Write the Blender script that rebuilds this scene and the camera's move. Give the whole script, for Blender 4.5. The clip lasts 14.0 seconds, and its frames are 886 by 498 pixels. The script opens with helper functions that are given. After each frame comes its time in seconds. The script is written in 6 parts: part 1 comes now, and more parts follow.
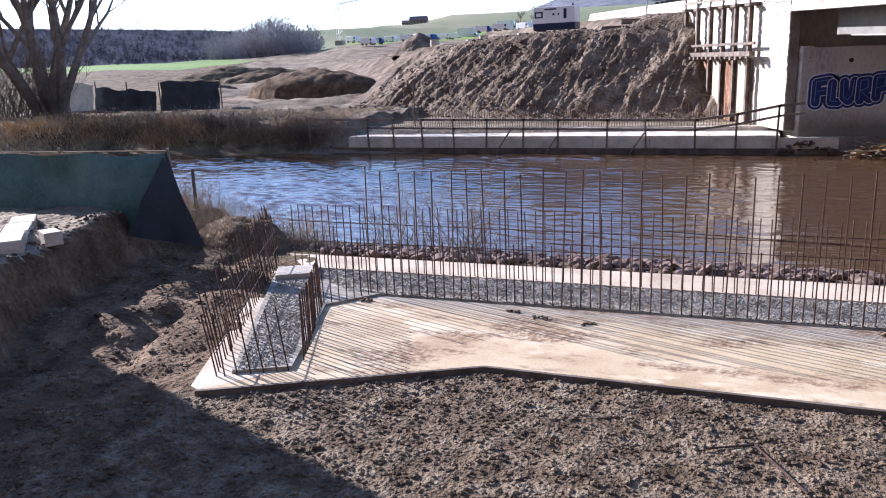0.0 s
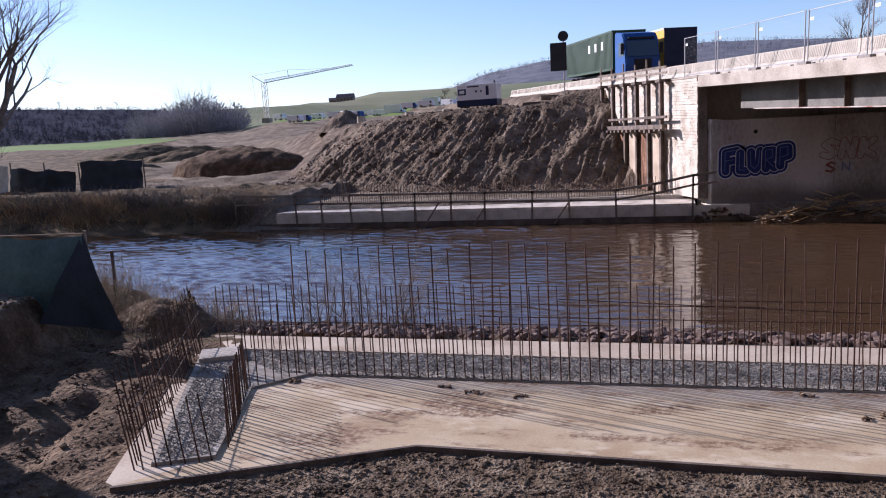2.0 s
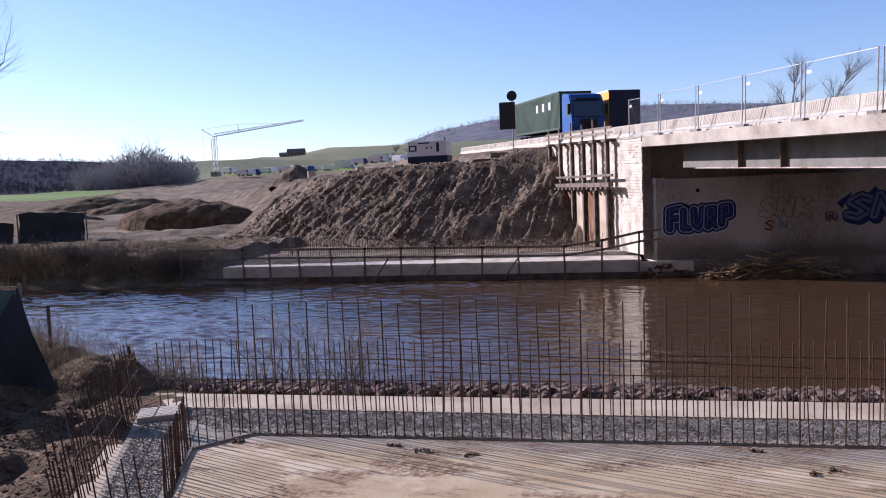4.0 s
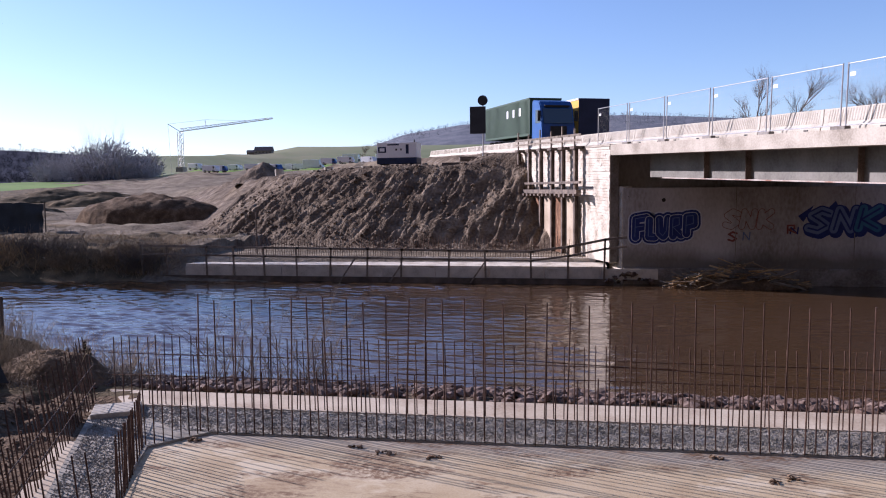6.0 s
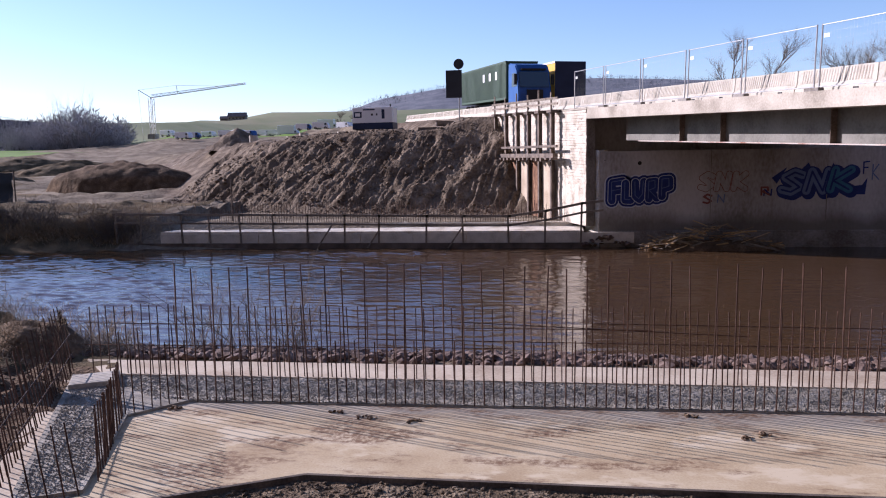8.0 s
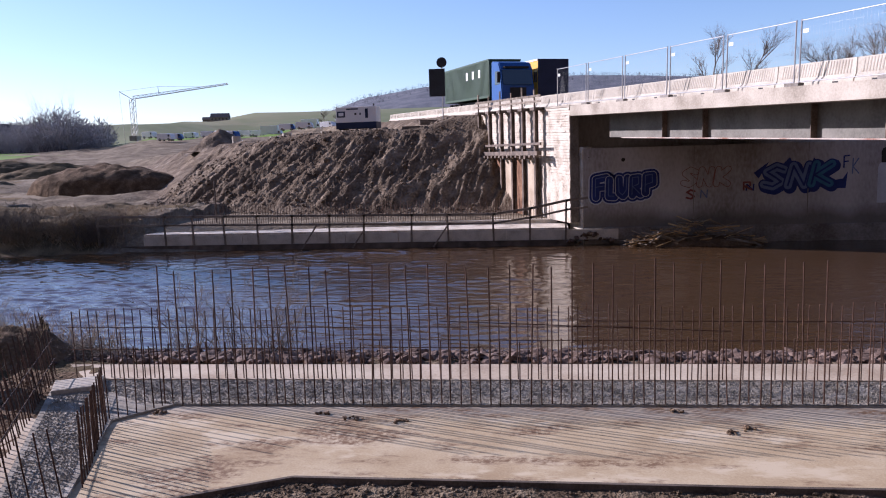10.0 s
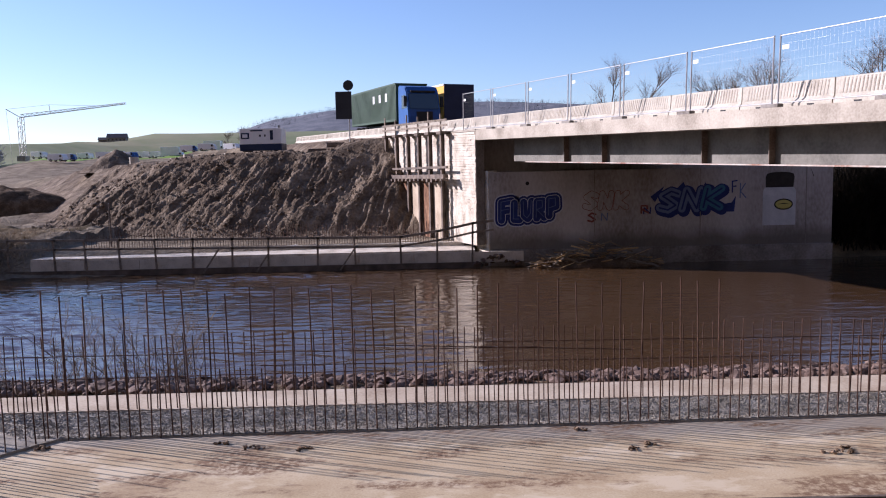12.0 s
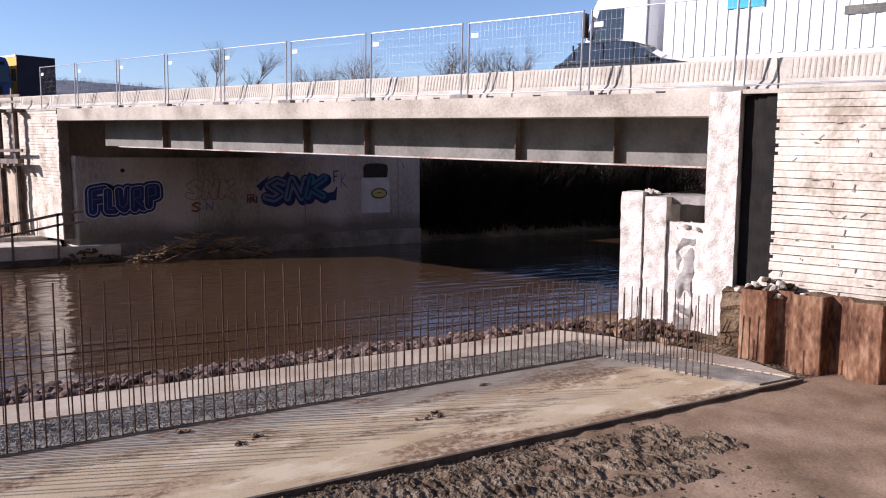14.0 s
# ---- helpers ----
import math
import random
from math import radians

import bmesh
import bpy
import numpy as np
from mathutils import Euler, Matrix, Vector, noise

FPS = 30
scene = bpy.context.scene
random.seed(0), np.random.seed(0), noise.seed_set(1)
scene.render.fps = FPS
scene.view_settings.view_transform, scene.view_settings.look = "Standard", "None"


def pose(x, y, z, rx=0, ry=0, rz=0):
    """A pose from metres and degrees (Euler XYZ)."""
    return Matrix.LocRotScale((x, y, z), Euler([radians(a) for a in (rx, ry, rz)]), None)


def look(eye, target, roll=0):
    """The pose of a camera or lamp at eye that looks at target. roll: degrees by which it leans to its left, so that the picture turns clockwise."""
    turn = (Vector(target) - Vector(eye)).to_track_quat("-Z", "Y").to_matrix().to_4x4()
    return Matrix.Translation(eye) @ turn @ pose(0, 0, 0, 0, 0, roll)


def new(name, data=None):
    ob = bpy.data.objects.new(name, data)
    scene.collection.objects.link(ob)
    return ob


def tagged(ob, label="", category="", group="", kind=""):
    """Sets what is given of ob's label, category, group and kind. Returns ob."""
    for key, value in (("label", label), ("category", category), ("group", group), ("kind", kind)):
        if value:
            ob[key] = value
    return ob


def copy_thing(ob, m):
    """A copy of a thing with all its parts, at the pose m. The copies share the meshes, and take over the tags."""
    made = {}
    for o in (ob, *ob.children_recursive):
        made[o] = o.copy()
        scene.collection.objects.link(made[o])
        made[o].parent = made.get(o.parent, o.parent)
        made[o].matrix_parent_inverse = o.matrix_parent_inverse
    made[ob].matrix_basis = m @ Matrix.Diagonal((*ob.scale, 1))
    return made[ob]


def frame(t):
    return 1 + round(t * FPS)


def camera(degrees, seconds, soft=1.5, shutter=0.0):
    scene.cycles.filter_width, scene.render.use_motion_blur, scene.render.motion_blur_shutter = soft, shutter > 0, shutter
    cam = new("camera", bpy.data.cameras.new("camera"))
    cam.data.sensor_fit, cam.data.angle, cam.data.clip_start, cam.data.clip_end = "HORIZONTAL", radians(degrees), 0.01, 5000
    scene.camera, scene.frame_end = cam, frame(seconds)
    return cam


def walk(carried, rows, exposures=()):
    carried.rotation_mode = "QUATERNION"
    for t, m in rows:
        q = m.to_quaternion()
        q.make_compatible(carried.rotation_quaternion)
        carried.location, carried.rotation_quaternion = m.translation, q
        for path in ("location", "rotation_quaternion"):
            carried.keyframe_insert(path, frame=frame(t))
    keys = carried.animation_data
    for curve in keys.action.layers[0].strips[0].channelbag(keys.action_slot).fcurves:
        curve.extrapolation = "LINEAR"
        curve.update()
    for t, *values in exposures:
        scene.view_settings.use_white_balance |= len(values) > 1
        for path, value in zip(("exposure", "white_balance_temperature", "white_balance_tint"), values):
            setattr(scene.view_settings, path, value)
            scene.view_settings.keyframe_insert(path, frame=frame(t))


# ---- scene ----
cam = camera(60.2, 14.0, soft=1.1)
PATH = [
    (0, (0.296, 0.066, 4.227), (-0.424, 1.869, 3.747), -2.4),
    (0.5, (0.297, 0.112, 4.249), (-0.411, 1.936, 3.833), -2.4),
    (1, (0.31, 0.13, 4.251), (-0.343, 1.986, 3.886), -2.9),
    (1.5, (0.342, 0.098, 4.259), (-0.271, 1.97, 3.912), -3.3),
    (2, (0.345, 0.129, 4.266), (-0.21, 2.026, 3.963), -3.1),
    (2.5, (0.332, 0.175, 4.252), (-0.192, 2.085, 3.978), -3.1),
    (3, (0.319, 0.198, 4.25), (-0.174, 2.121, 4.006), -2.9),
    (3.5, (0.318, 0.194, 4.252), (-0.14, 2.131, 4.051), -2.7),
    (4, (0.311, 0.219, 4.243), (-0.115, 2.166, 4.077), -2.4),
    (6.3, (0.259, 0.345, 4.177), (-0.07, 2.311, 4.018), -0.6),
    (6.5, (0.265, 0.307, 4.191), (-0.056, 2.274, 4.02), -0.7),
    (7, (0.256, 0.322, 4.187), (-0.044, 2.289, 3.986), -0.7),
    (7.5, (0.257, 0.337, 4.18), (-0.033, 2.303, 3.954), -0.9),
    (8, (0.259, 0.336, 4.178), (-0.023, 2.3, 3.928), -1.1),
    (10.5, (0.276, 0.37, 4.19), (0.039, 2.339, 3.935), -1.7),
    (11, (0.281, 0.401, 4.187), (0.061, 2.374, 3.946), -1.5),
    (11.5, (0.312, 0.454, 4.182), (0.163, 2.436, 3.967), -1.5),
    (12, (0.317, 0.463, 4.14), (0.312, 2.454, 3.94), -1.3),
    (12.5, (0.358, 0.53, 4.097), (0.577, 2.507, 3.893), 1.2),
    (13, (0.471, 0.691, 4.048), (1.025, 2.601, 3.84), 2.3),
    (13.5, (0.548, 0.839, 4.018), (1.407, 2.631, 3.795), 2.8),
    (14, (0.562, 0.843, 4.043), (1.513, 2.587, 3.807), -0.0),
]
walk(cam, [(t, look(eye, target, roll)) for t, eye, target, roll in PATH], exposures=[(0, 1.62, 5500, 22), (0.6, 1.28, 5500, 25), (1.4, 0.76, 5650, 29), (4, 0.73, 5650, 30), (8, 0.82, 5650, 30), (11.5, 0.71, 5700, 29), (12.7, 0.84, 5750, 27), (14, 0.72, 5800, 26)])

# ---- world, sun, exposure ----
SUN_DIR = Vector((-0.94, 0.342, 0)).normalized()      # level direction towards the sun
SUN_ELEV = radians(23)
world = bpy.data.worlds.new("world")
scene.world = world
world.use_nodes = True
wn = world.node_tree.nodes
bg = wn["Background"]
sky = wn.new("ShaderNodeTexSky")
sky.sky_type = "NISHITA"
sky.sun_disc = False
sky.sun_elevation = SUN_ELEV
sky.sun_rotation = math.atan2(SUN_DIR.x, SUN_DIR.y)
sky.air_density = 1.0
sky.dust_density = 0.15
sky.ozone_density = 2.8
world.node_tree.links.new(sky.outputs[0], bg.inputs[0])
bg.inputs[1].default_value = 0.088
sun_lamp = bpy.data.lights.new("sun", "SUN")
sun_lamp.energy = 5.0
sun_lamp.angle = radians(0.5)
sun_lamp.color = (1.0, 0.92, 0.80)
sun = new("sun", sun_lamp)
sun_vec = SUN_DIR * math.cos(SUN_ELEV) + Vector((0, 0, math.sin(SUN_ELEV)))
sun.matrix_world = look(sun_vec * 60, (0, 0, 0))


# ---- materials ----
def material(name, cols, rough=0.8, scale=3.0, fine=40.0, bump=0.3, dist=0.02, metal=0.0, vary=0.0, contrast=1.0, spec=0.25, stretch=(1, 1, 1), world_space=False):
    """A procedural surface: three tones by a coarse and a fine noise, with relief."""
    m = bpy.data.materials.new(name)
    m.use_nodes = True
    nt = m.node_tree
    n, l = nt.nodes, nt.links
    p = n["Principled BSDF"]
    p.inputs["Roughness"].default_value = rough
    p.inputs["Metallic"].default_value = metal
    p.inputs["Specular IOR Level"].default_value = spec
    if world_space:
        src = n.new("ShaderNodeNewGeometry").outputs["Position"]
    else:
        src = n.new("ShaderNodeTexCoord").outputs["Object"]
    mp = n.new("ShaderNodeMapping")
    mp.inputs["Scale"].default_value = stretch
    l.new(src, mp.inputs[0])
    a = n.new("ShaderNodeTexNoise")
    a.inputs["Scale"].default_value = scale
    a.inputs["Detail"].default_value = 6
    b = n.new("ShaderNodeTexNoise")
    b.inputs["Scale"].default_value = fine
    b.inputs["Detail"].default_value = 4
    l.new(mp.outputs[0], a.inputs[0])
    l.new(mp.outputs[0], b.inputs[0])
    mx = n.new("ShaderNodeMath")
    mx.operation = "MULTIPLY_ADD"
    l.new(b.outputs[0], mx.inputs[0])
    mx.inputs[1].default_value = 0.5
    l.new(a.outputs[0], mx.inputs[2])
    r = n.new("ShaderNodeValToRGB")
    w = 0.22 / contrast
    e = r.color_ramp.elements
    e[0].position, e[1].position = 0.75 - w, 0.75 + w
    e[0].color, e[1].color = (*cols[0], 1), (*cols[-1], 1)
    if len(cols) > 2:
        k = e.new(0.75)
        k.color = (*cols[1], 1)
    l.new(mx.outputs[0], r.inputs[0])
    col = r.outputs[0]
    if vary:
        oi = n.new("ShaderNodeObjectInfo")
        hv = n.new("ShaderNodeHueSaturation")
        mr = n.new("ShaderNodeMapRange")
        mr.inputs["To Min"].default_value = 1 - vary
        mr.inputs["To Max"].default_value = 1 + vary
        l.new(oi.outputs["Random"], mr.inputs[0])
        l.new(mr.outputs[0], hv.inputs["Value"])
        l.new(col, hv.inputs["Color"])
        col = hv.outputs[0]
    l.new(col, p.inputs["Base Color"])
    if bump:
        bp = n.new("ShaderNodeBump")
        bp.inputs["Strength"].default_value = bump
        bp.inputs["Distance"].default_value = dist
        l.new(mx.outputs[0], bp.inputs["Height"])
        l.new(bp.outputs[0], p.inputs["Normal"])
    return m


def glass(name, tint):
    m = bpy.data.materials.new(name)
    m.use_nodes = True
    p = m.node_tree.nodes["Principled BSDF"]
    p.inputs["Base Color"].default_value = (*tint, 1)
    p.inputs["Roughness"].default_value = 0.05
    p.inputs["Specular IOR Level"].default_value = 0.8
    return m


M = {}
M["gravel"] = material("gravel_mud", [(0.060, 0.041, 0.025), (0.136, 0.098, 0.063), (0.250, 0.195, 0.133)], 0.9, 2.6, 19, 1.0, 0.2, spec=0.08, world_space=True)
M["mud"] = material("wet_brown_mud", [(0.145, 0.094, 0.056), (0.235, 0.16, 0.10), (0.33, 0.238, 0.156)], 0.75, 0.9, 22, 0.6, 0.03, spec=0.08, world_space=True)
M["soil"] = material("loose_soil", [(0.055, 0.035, 0.020), (0.110, 0.073, 0.044), (0.200, 0.141, 0.089)], 0.95, 1.3, 11, 1.0, 0.16, spec=0.08, world_space=True)
M["bank"] = material("bank_dry_grass", [(0.045, 0.033, 0.018), (0.105, 0.077, 0.042), (0.21, 0.145, 0.075)], 0.95, 0.8, 14, 1.0, 0.1, spec=0.08, world_space=True)
M["embank"] = material("dug_clay", [(0.070, 0.049, 0.033), (0.145, 0.109, 0.076), (0.250, 0.199, 0.145)], 0.9, 0.9, 6, 1.0, 0.25, spec=0.08, world_space=True)
M["track"] = material("dirt_track", [(0.105, 0.080, 0.055), (0.18, 0.144, 0.10), (0.255, 0.208, 0.148)], 0.95, 0.35, 5, 1.0, 0.3, contrast=1.3, spec=0.08, world_space=True)
M["field"] = material("green_field", [(0.075, 0.13, 0.022), (0.12, 0.20, 0.04), (0.16, 0.24, 0.055)], 0.95, 0.03, 0.6, 0.3, 0.1, spec=0.08, world_space=True)
# far fields paled, woods tinted blue-grey: distance haze put into the colours
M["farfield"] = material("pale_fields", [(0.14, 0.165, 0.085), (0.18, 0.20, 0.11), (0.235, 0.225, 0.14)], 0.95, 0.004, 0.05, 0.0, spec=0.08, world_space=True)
M["wood_hill"] = material("hazy_bare_wood_hill", [(0.105, 0.112, 0.128), (0.14, 0.147, 0.166), (0.185, 0.19, 0.208)], 1.0, 0.03, 0.25, 0.6, 2.0, spec=0.08, world_space=True)
# slope twigs darkened against the sun, grove twigs lightened against their own shading
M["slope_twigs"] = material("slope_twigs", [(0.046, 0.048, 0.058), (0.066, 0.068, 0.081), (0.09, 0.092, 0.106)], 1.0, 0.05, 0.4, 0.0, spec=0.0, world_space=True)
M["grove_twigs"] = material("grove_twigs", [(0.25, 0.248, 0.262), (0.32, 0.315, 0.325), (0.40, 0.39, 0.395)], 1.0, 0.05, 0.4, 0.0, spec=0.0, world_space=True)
M["bed"] = material("river_bed", [(0.05, 0.03, 0.015), (0.08, 0.05, 0.025)], 1.0, 0.5, 6, 0.2, world_space=True)
M["rough"] = material("exposed_aggregate", [(0.155, 0.136, 0.108), (0.25, 0.224, 0.18), (0.37, 0.338, 0.283)], 0.95, 2.2, 36, 1.0, 0.03, contrast=0.9, world_space=True)
M["kerb"] = material("pale_pink_concrete", [(0.300, 0.228, 0.157), (0.440, 0.359, 0.264), (0.540, 0.461, 0.348)], 0.85, 0.8, 18, 0.2, 0.01, world_space=True)
M["concrete"] = material("old_concrete", [(0.260, 0.225, 0.176), (0.400, 0.356, 0.288), (0.520, 0.470, 0.388)], 0.85, 0.8, 16, 0.3, 0.01, world_space=True)
M["whitecon"] = material("limewashed_concrete", [(0.330, 0.275, 0.205), (0.550, 0.490, 0.400), (0.660, 0.606, 0.510)], 0.85, 1.3, 12, 0.9, 0.04, world_space=True)
M["hacked"] = material("hacked_white_concrete", [(0.33, 0.285, 0.23), (0.56, 0.52, 0.455), (0.65, 0.62, 0.57)], 0.9, 3.4, 30, 1.0, 0.04, contrast=0.85, world_space=True)
M["barrier"] = material("barrier_concrete", [(0.360, 0.322, 0.258), (0.480, 0.440, 0.362), (0.560, 0.518, 0.432)], 0.8, 1.6, 20, 0.2, 0.01, vary=0.06)
M["darkcon"] = material("dark_concrete", [(0.13, 0.11, 0.09), (0.23, 0.21, 0.185), (0.33, 0.305, 0.275)], 0.85, 0.7, 10, 0.3, 0.01, world_space=True)
M["graf"] = material("weathered_wall", [(0.215, 0.192, 0.164), (0.385, 0.36, 0.332), (0.505, 0.485, 0.455)], 0.85, 0.35, 8, 0.25, 0.01, world_space=True, stretch=(1, 1, 0.45))
M["steelgrey"] = material("grey_painted_steel", [(0.10, 0.095, 0.08), (0.155, 0.148, 0.125), (0.20, 0.19, 0.165)], 0.6, 1.0, 10, 0.1, 0.005, world_space=True)
M["rustedge"] = material("flaking_flange", [(0.25, 0.10, 0.06), (0.45, 0.38, 0.33), (0.55, 0.50, 0.45)], 0.7, 1.4, 14, 0.2, 0.005, world_space=True)
M["rebar"] = material("rusty_rebar", [(0.036, 0.021, 0.016), (0.072, 0.04, 0.028), (0.125, 0.07, 0.045)], 0.85, 6, 60, 0.3, 0.003, vary=0.25)
M["pile"] = material("rusty_sheet_pile", [(0.065, 0.028, 0.016), (0.19, 0.095, 0.05), (0.33, 0.205, 0.125)], 0.9, 2.4, 16, 0.7, 0.03, contrast=1.3, world_space=True, stretch=(1, 1, 0.35))
M["hbeam"] = material("weathered_beam", [(0.06, 0.045, 0.035), (0.13, 0.10, 0.08), (0.22, 0.17, 0.13)], 0.75, 2, 18, 0.2, 0.005, world_space=True)
M["rubber"] = material("black_rubber", [(0.012, 0.011, 0.010), (0.026, 0.023, 0.020)], 0.9, 3, 30, 0.3, 0.01, spec=0.1)
# near-black tone puts the shade beneath the bridge into the colour
M["brush"] = material("shade_painted_brush", [(0.012, 0.010, 0.008), (0.03, 0.025, 0.018)], 1.0, 2, 9, 0.0, spec=0.0, world_space=True)
M["timber"] = material("grey_timber", [(0.09, 0.07, 0.05), (0.19, 0.155, 0.12), (0.29, 0.245, 0.19)], 0.85, 3, 30, 0.3, 0.005, vary=0.2, stretch=(0.3, 1, 1))
M["darkwood"] = material("dark_form_board", [(0.05, 0.037, 0.028), (0.10, 0.077, 0.058), (0.16, 0.125, 0.095)], 0.85, 2, 30, 0.3, 0.005, world_space=True)
M["stone"] = material("riprap_stone", [(0.045, 0.028, 0.021), (0.105, 0.070, 0.054), (0.21, 0.155, 0.125)], 0.9, 4, 25, 0.5, 0.02, vary=0.35)
M["galv"] = material("galvanised_steel", [(0.30, 0.305, 0.31), (0.42, 0.425, 0.43)], 0.45, 6, 40, 0.05, 0.002, metal=0.7)
M["asphalt"] = material("asphalt", [(0.04, 0.04, 0.04), (0.065, 0.064, 0.062)], 0.9, 2, 60, 0.4, 0.01, world_space=True)
M["tarp"] = material("dark_green_tarpaulin", [(0.035, 0.075, 0.066), (0.06, 0.115, 0.105), (0.09, 0.155, 0.14)], 0.55, 1.2, 12, 0.4, 0.03, world_space=True)
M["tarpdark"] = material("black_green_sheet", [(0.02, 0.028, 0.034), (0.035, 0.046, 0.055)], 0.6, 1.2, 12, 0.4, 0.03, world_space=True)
M["tarpwhite"] = material("pale_sheet", [(0.42, 0.46, 0.43), (0.66, 0.69, 0.65)], 0.6, 1.5, 8, 0.4, 0.05, world_space=True)
M["bark"] = material("willow_bark", [(0.09, 0.075, 0.06), (0.17, 0.145, 0.12), (0.26, 0.225, 0.19)], 0.95, 2, 14, 0.6, 0.04, world_space=True)
M["twig"] = material("bare_twigs", [(0.10, 0.08, 0.062), (0.17, 0.14, 0.11)], 0.95, 2, 14, 0.0, world_space=True)
M["reed"] = material("dry_reed", [(0.30, 0.175, 0.075), (0.48, 0.31, 0.14), (0.60, 0.44, 0.24)], 0.9, 1.2, 9, 0.0, world_space=True)
M["drygrass"] = material("dry_brown_stalks", [(0.16, 0.115, 0.07), (0.32, 0.24, 0.145)], 0.9, 2, 9, 0.0, world_space=True)
M["white"] = material("white_paint", [(0.70, 0.71, 0.72), (0.80, 0.80, 0.80)], 0.45, 1.0, 12, 0.03, 0.003)
M["navy"] = material("navy_paint", [(0.012, 0.022, 0.055), (0.02, 0.034, 0.08)], 0.45, 1.0, 12, 0.03, 0.003)
M["blue"] = material("blue_cab_paint", [(0.015, 0.07, 0.24), (0.025, 0.10, 0.32)], 0.3, 1.0, 12, 0.0)
M["green"] = material("green_container_paint", [(0.025, 0.055, 0.028), (0.04, 0.08, 0.042)], 0.5, 1.0, 12, 0.05, 0.003)
M["greencab"] = material("green_cab_paint", [(0.03, 0.12, 0.06), (0.05, 0.16, 0.08)], 0.35, 1.0, 12, 0.0)
M["orange"] = material("rust_orange_paint", [(0.30, 0.075, 0.035), (0.40, 0.11, 0.055)], 0.55, 1.0, 12, 0.05, 0.003)
M["yellow"] = material("yellow_curtain", [(0.68, 0.37, 0.045), (0.80, 0.46, 0.075)], 0.5, 0.7, 8, 0.05, 0.01)
M["black"] = material("black_plastic", [(0.012, 0.012, 0.013), (0.025, 0.025, 0.026)], 0.5, 3, 20, 0.0)
M["dark"] = material("dark_panel", [(0.022, 0.026, 0.032), (0.035, 0.04, 0.05)], 0.5, 1, 14, 0.0)
M["carblack"] = material("dark_car_paint", [(0.02, 0.024, 0.03), (0.03, 0.034, 0.042)], 0.25, 1, 14, 0.0)
M["glass"] = glass("dark_glass", (0.02, 0.03, 0.04))
M["rim"] = material("wheel_rim", [(0.25, 0.25, 0.26), (0.4, 0.4, 0.41)], 0.4, 4, 20, 0.0, metal=0.6)
M["crane"] = material("pale_crane_paint", [(0.62, 0.61, 0.56), (0.75, 0.74, 0.68)], 0.5, 0.5, 8, 0.0)
M["pblue"] = material("spray_blue", [(0.012, 0.022, 0.11), (0.02, 0.04, 0.18)], 0.6, 2, 14, 0.0)
M["pwhite"] = material("spray_white", [(0.45, 0.48, 0.50), (0.60, 0.62, 0.63)], 0.6, 2, 14, 0.0)
M["pred"] = material("spray_red", [(0.17, 0.055, 0.05), (0.25, 0.09, 0.08)], 0.6, 2, 14, 0.0)
M["plight"] = material("spray_pale_blue", [(0.10, 0.14, 0.26), (0.15, 0.20, 0.32)], 0.6, 2, 14, 0.0)
M["pyellow"] = material("spray_yellow", [(0.45, 0.40, 0.10), (0.55, 0.5, 0.15)], 0.6, 2, 14, 0.0)
M["pteal"] = material("spray_teal", [(0.03, 0.12, 0.20), (0.05, 0.17, 0.26)], 0.6, 2, 14, 0.0)
M["teal"] = material("teal_print", [(0.04, 0.32, 0.42), (0.06, 0.40, 0.50)], 0.5, 2, 14, 0.0)
M["roof"] = material("dark_roof_tiles", [(0.10, 0.085, 0.085), (0.16, 0.135, 0.13)], 0.8, 0.5, 6, 0.1)
M["amber"] = material("amber_lens", [(0.5, 0.2, 0.02), (0.6, 0.25, 0.03)], 0.3, 4, 20, 0.0)


def water_material():
    m = bpy.data.materials.new("brown_river_water")
    m.use_nodes = True
    nt = m.node_tree
    n, l = nt.nodes, nt.links
    p = n["Principled BSDF"]
    p.inputs["Base Color"].default_value = (0.064, 0.037, 0.019, 1)
    p.inputs["Roughness"].default_value = 0.09
    p.inputs["IOR"].default_value = 1.5
    g = n.new("ShaderNodeNewGeometry")
    mp = n.new("ShaderNodeMapping")
    mp.inputs["Scale"].default_value = (0.5, 1.6, 1)
    mp.inputs["Rotation"].default_value = (0, 0, 0.12)
    l.new(g.outputs["Position"], mp.inputs[0])
    a = n.new("ShaderNodeTexNoise")
    a.inputs["Scale"].default_value = 4.0
    a.inputs["Detail"].default_value = 4
    a.inputs["Distortion"].default_value = 0.6
    b = n.new("ShaderNodeTexNoise")
    b.inputs["Scale"].default_value = 0.18
    b.inputs["Detail"].default_value = 2
    l.new(mp.outputs[0], a.inputs[0])
    l.new(mp.outputs[0], b.inputs[0])
    mr = n.new("ShaderNodeMapRange")
    mr.inputs["From Min"].default_value = 0.42
    mr.inputs["From Max"].default_value = 0.62
    mr.inputs["To Min"].default_value = 0.45
    l.new(b.outputs[0], mr.inputs[0])
    mu = n.new("ShaderNodeMath")
    mu.operation = "MULTIPLY"
    l.new(a.outputs[0], mu.inputs[0])
    l.new(mr.outputs[0], mu.inputs[1])
    bp = n.new("ShaderNodeBump")
    bp.inputs["Strength"].default_value = 0.35
    bp.inputs["Distance"].default_value = 0.05
    l.new(mu.outputs[0], bp.inputs["Height"])
    l.new(bp.outputs[0], p.inputs["Normal"])
    return m


M["water"] = water_material()


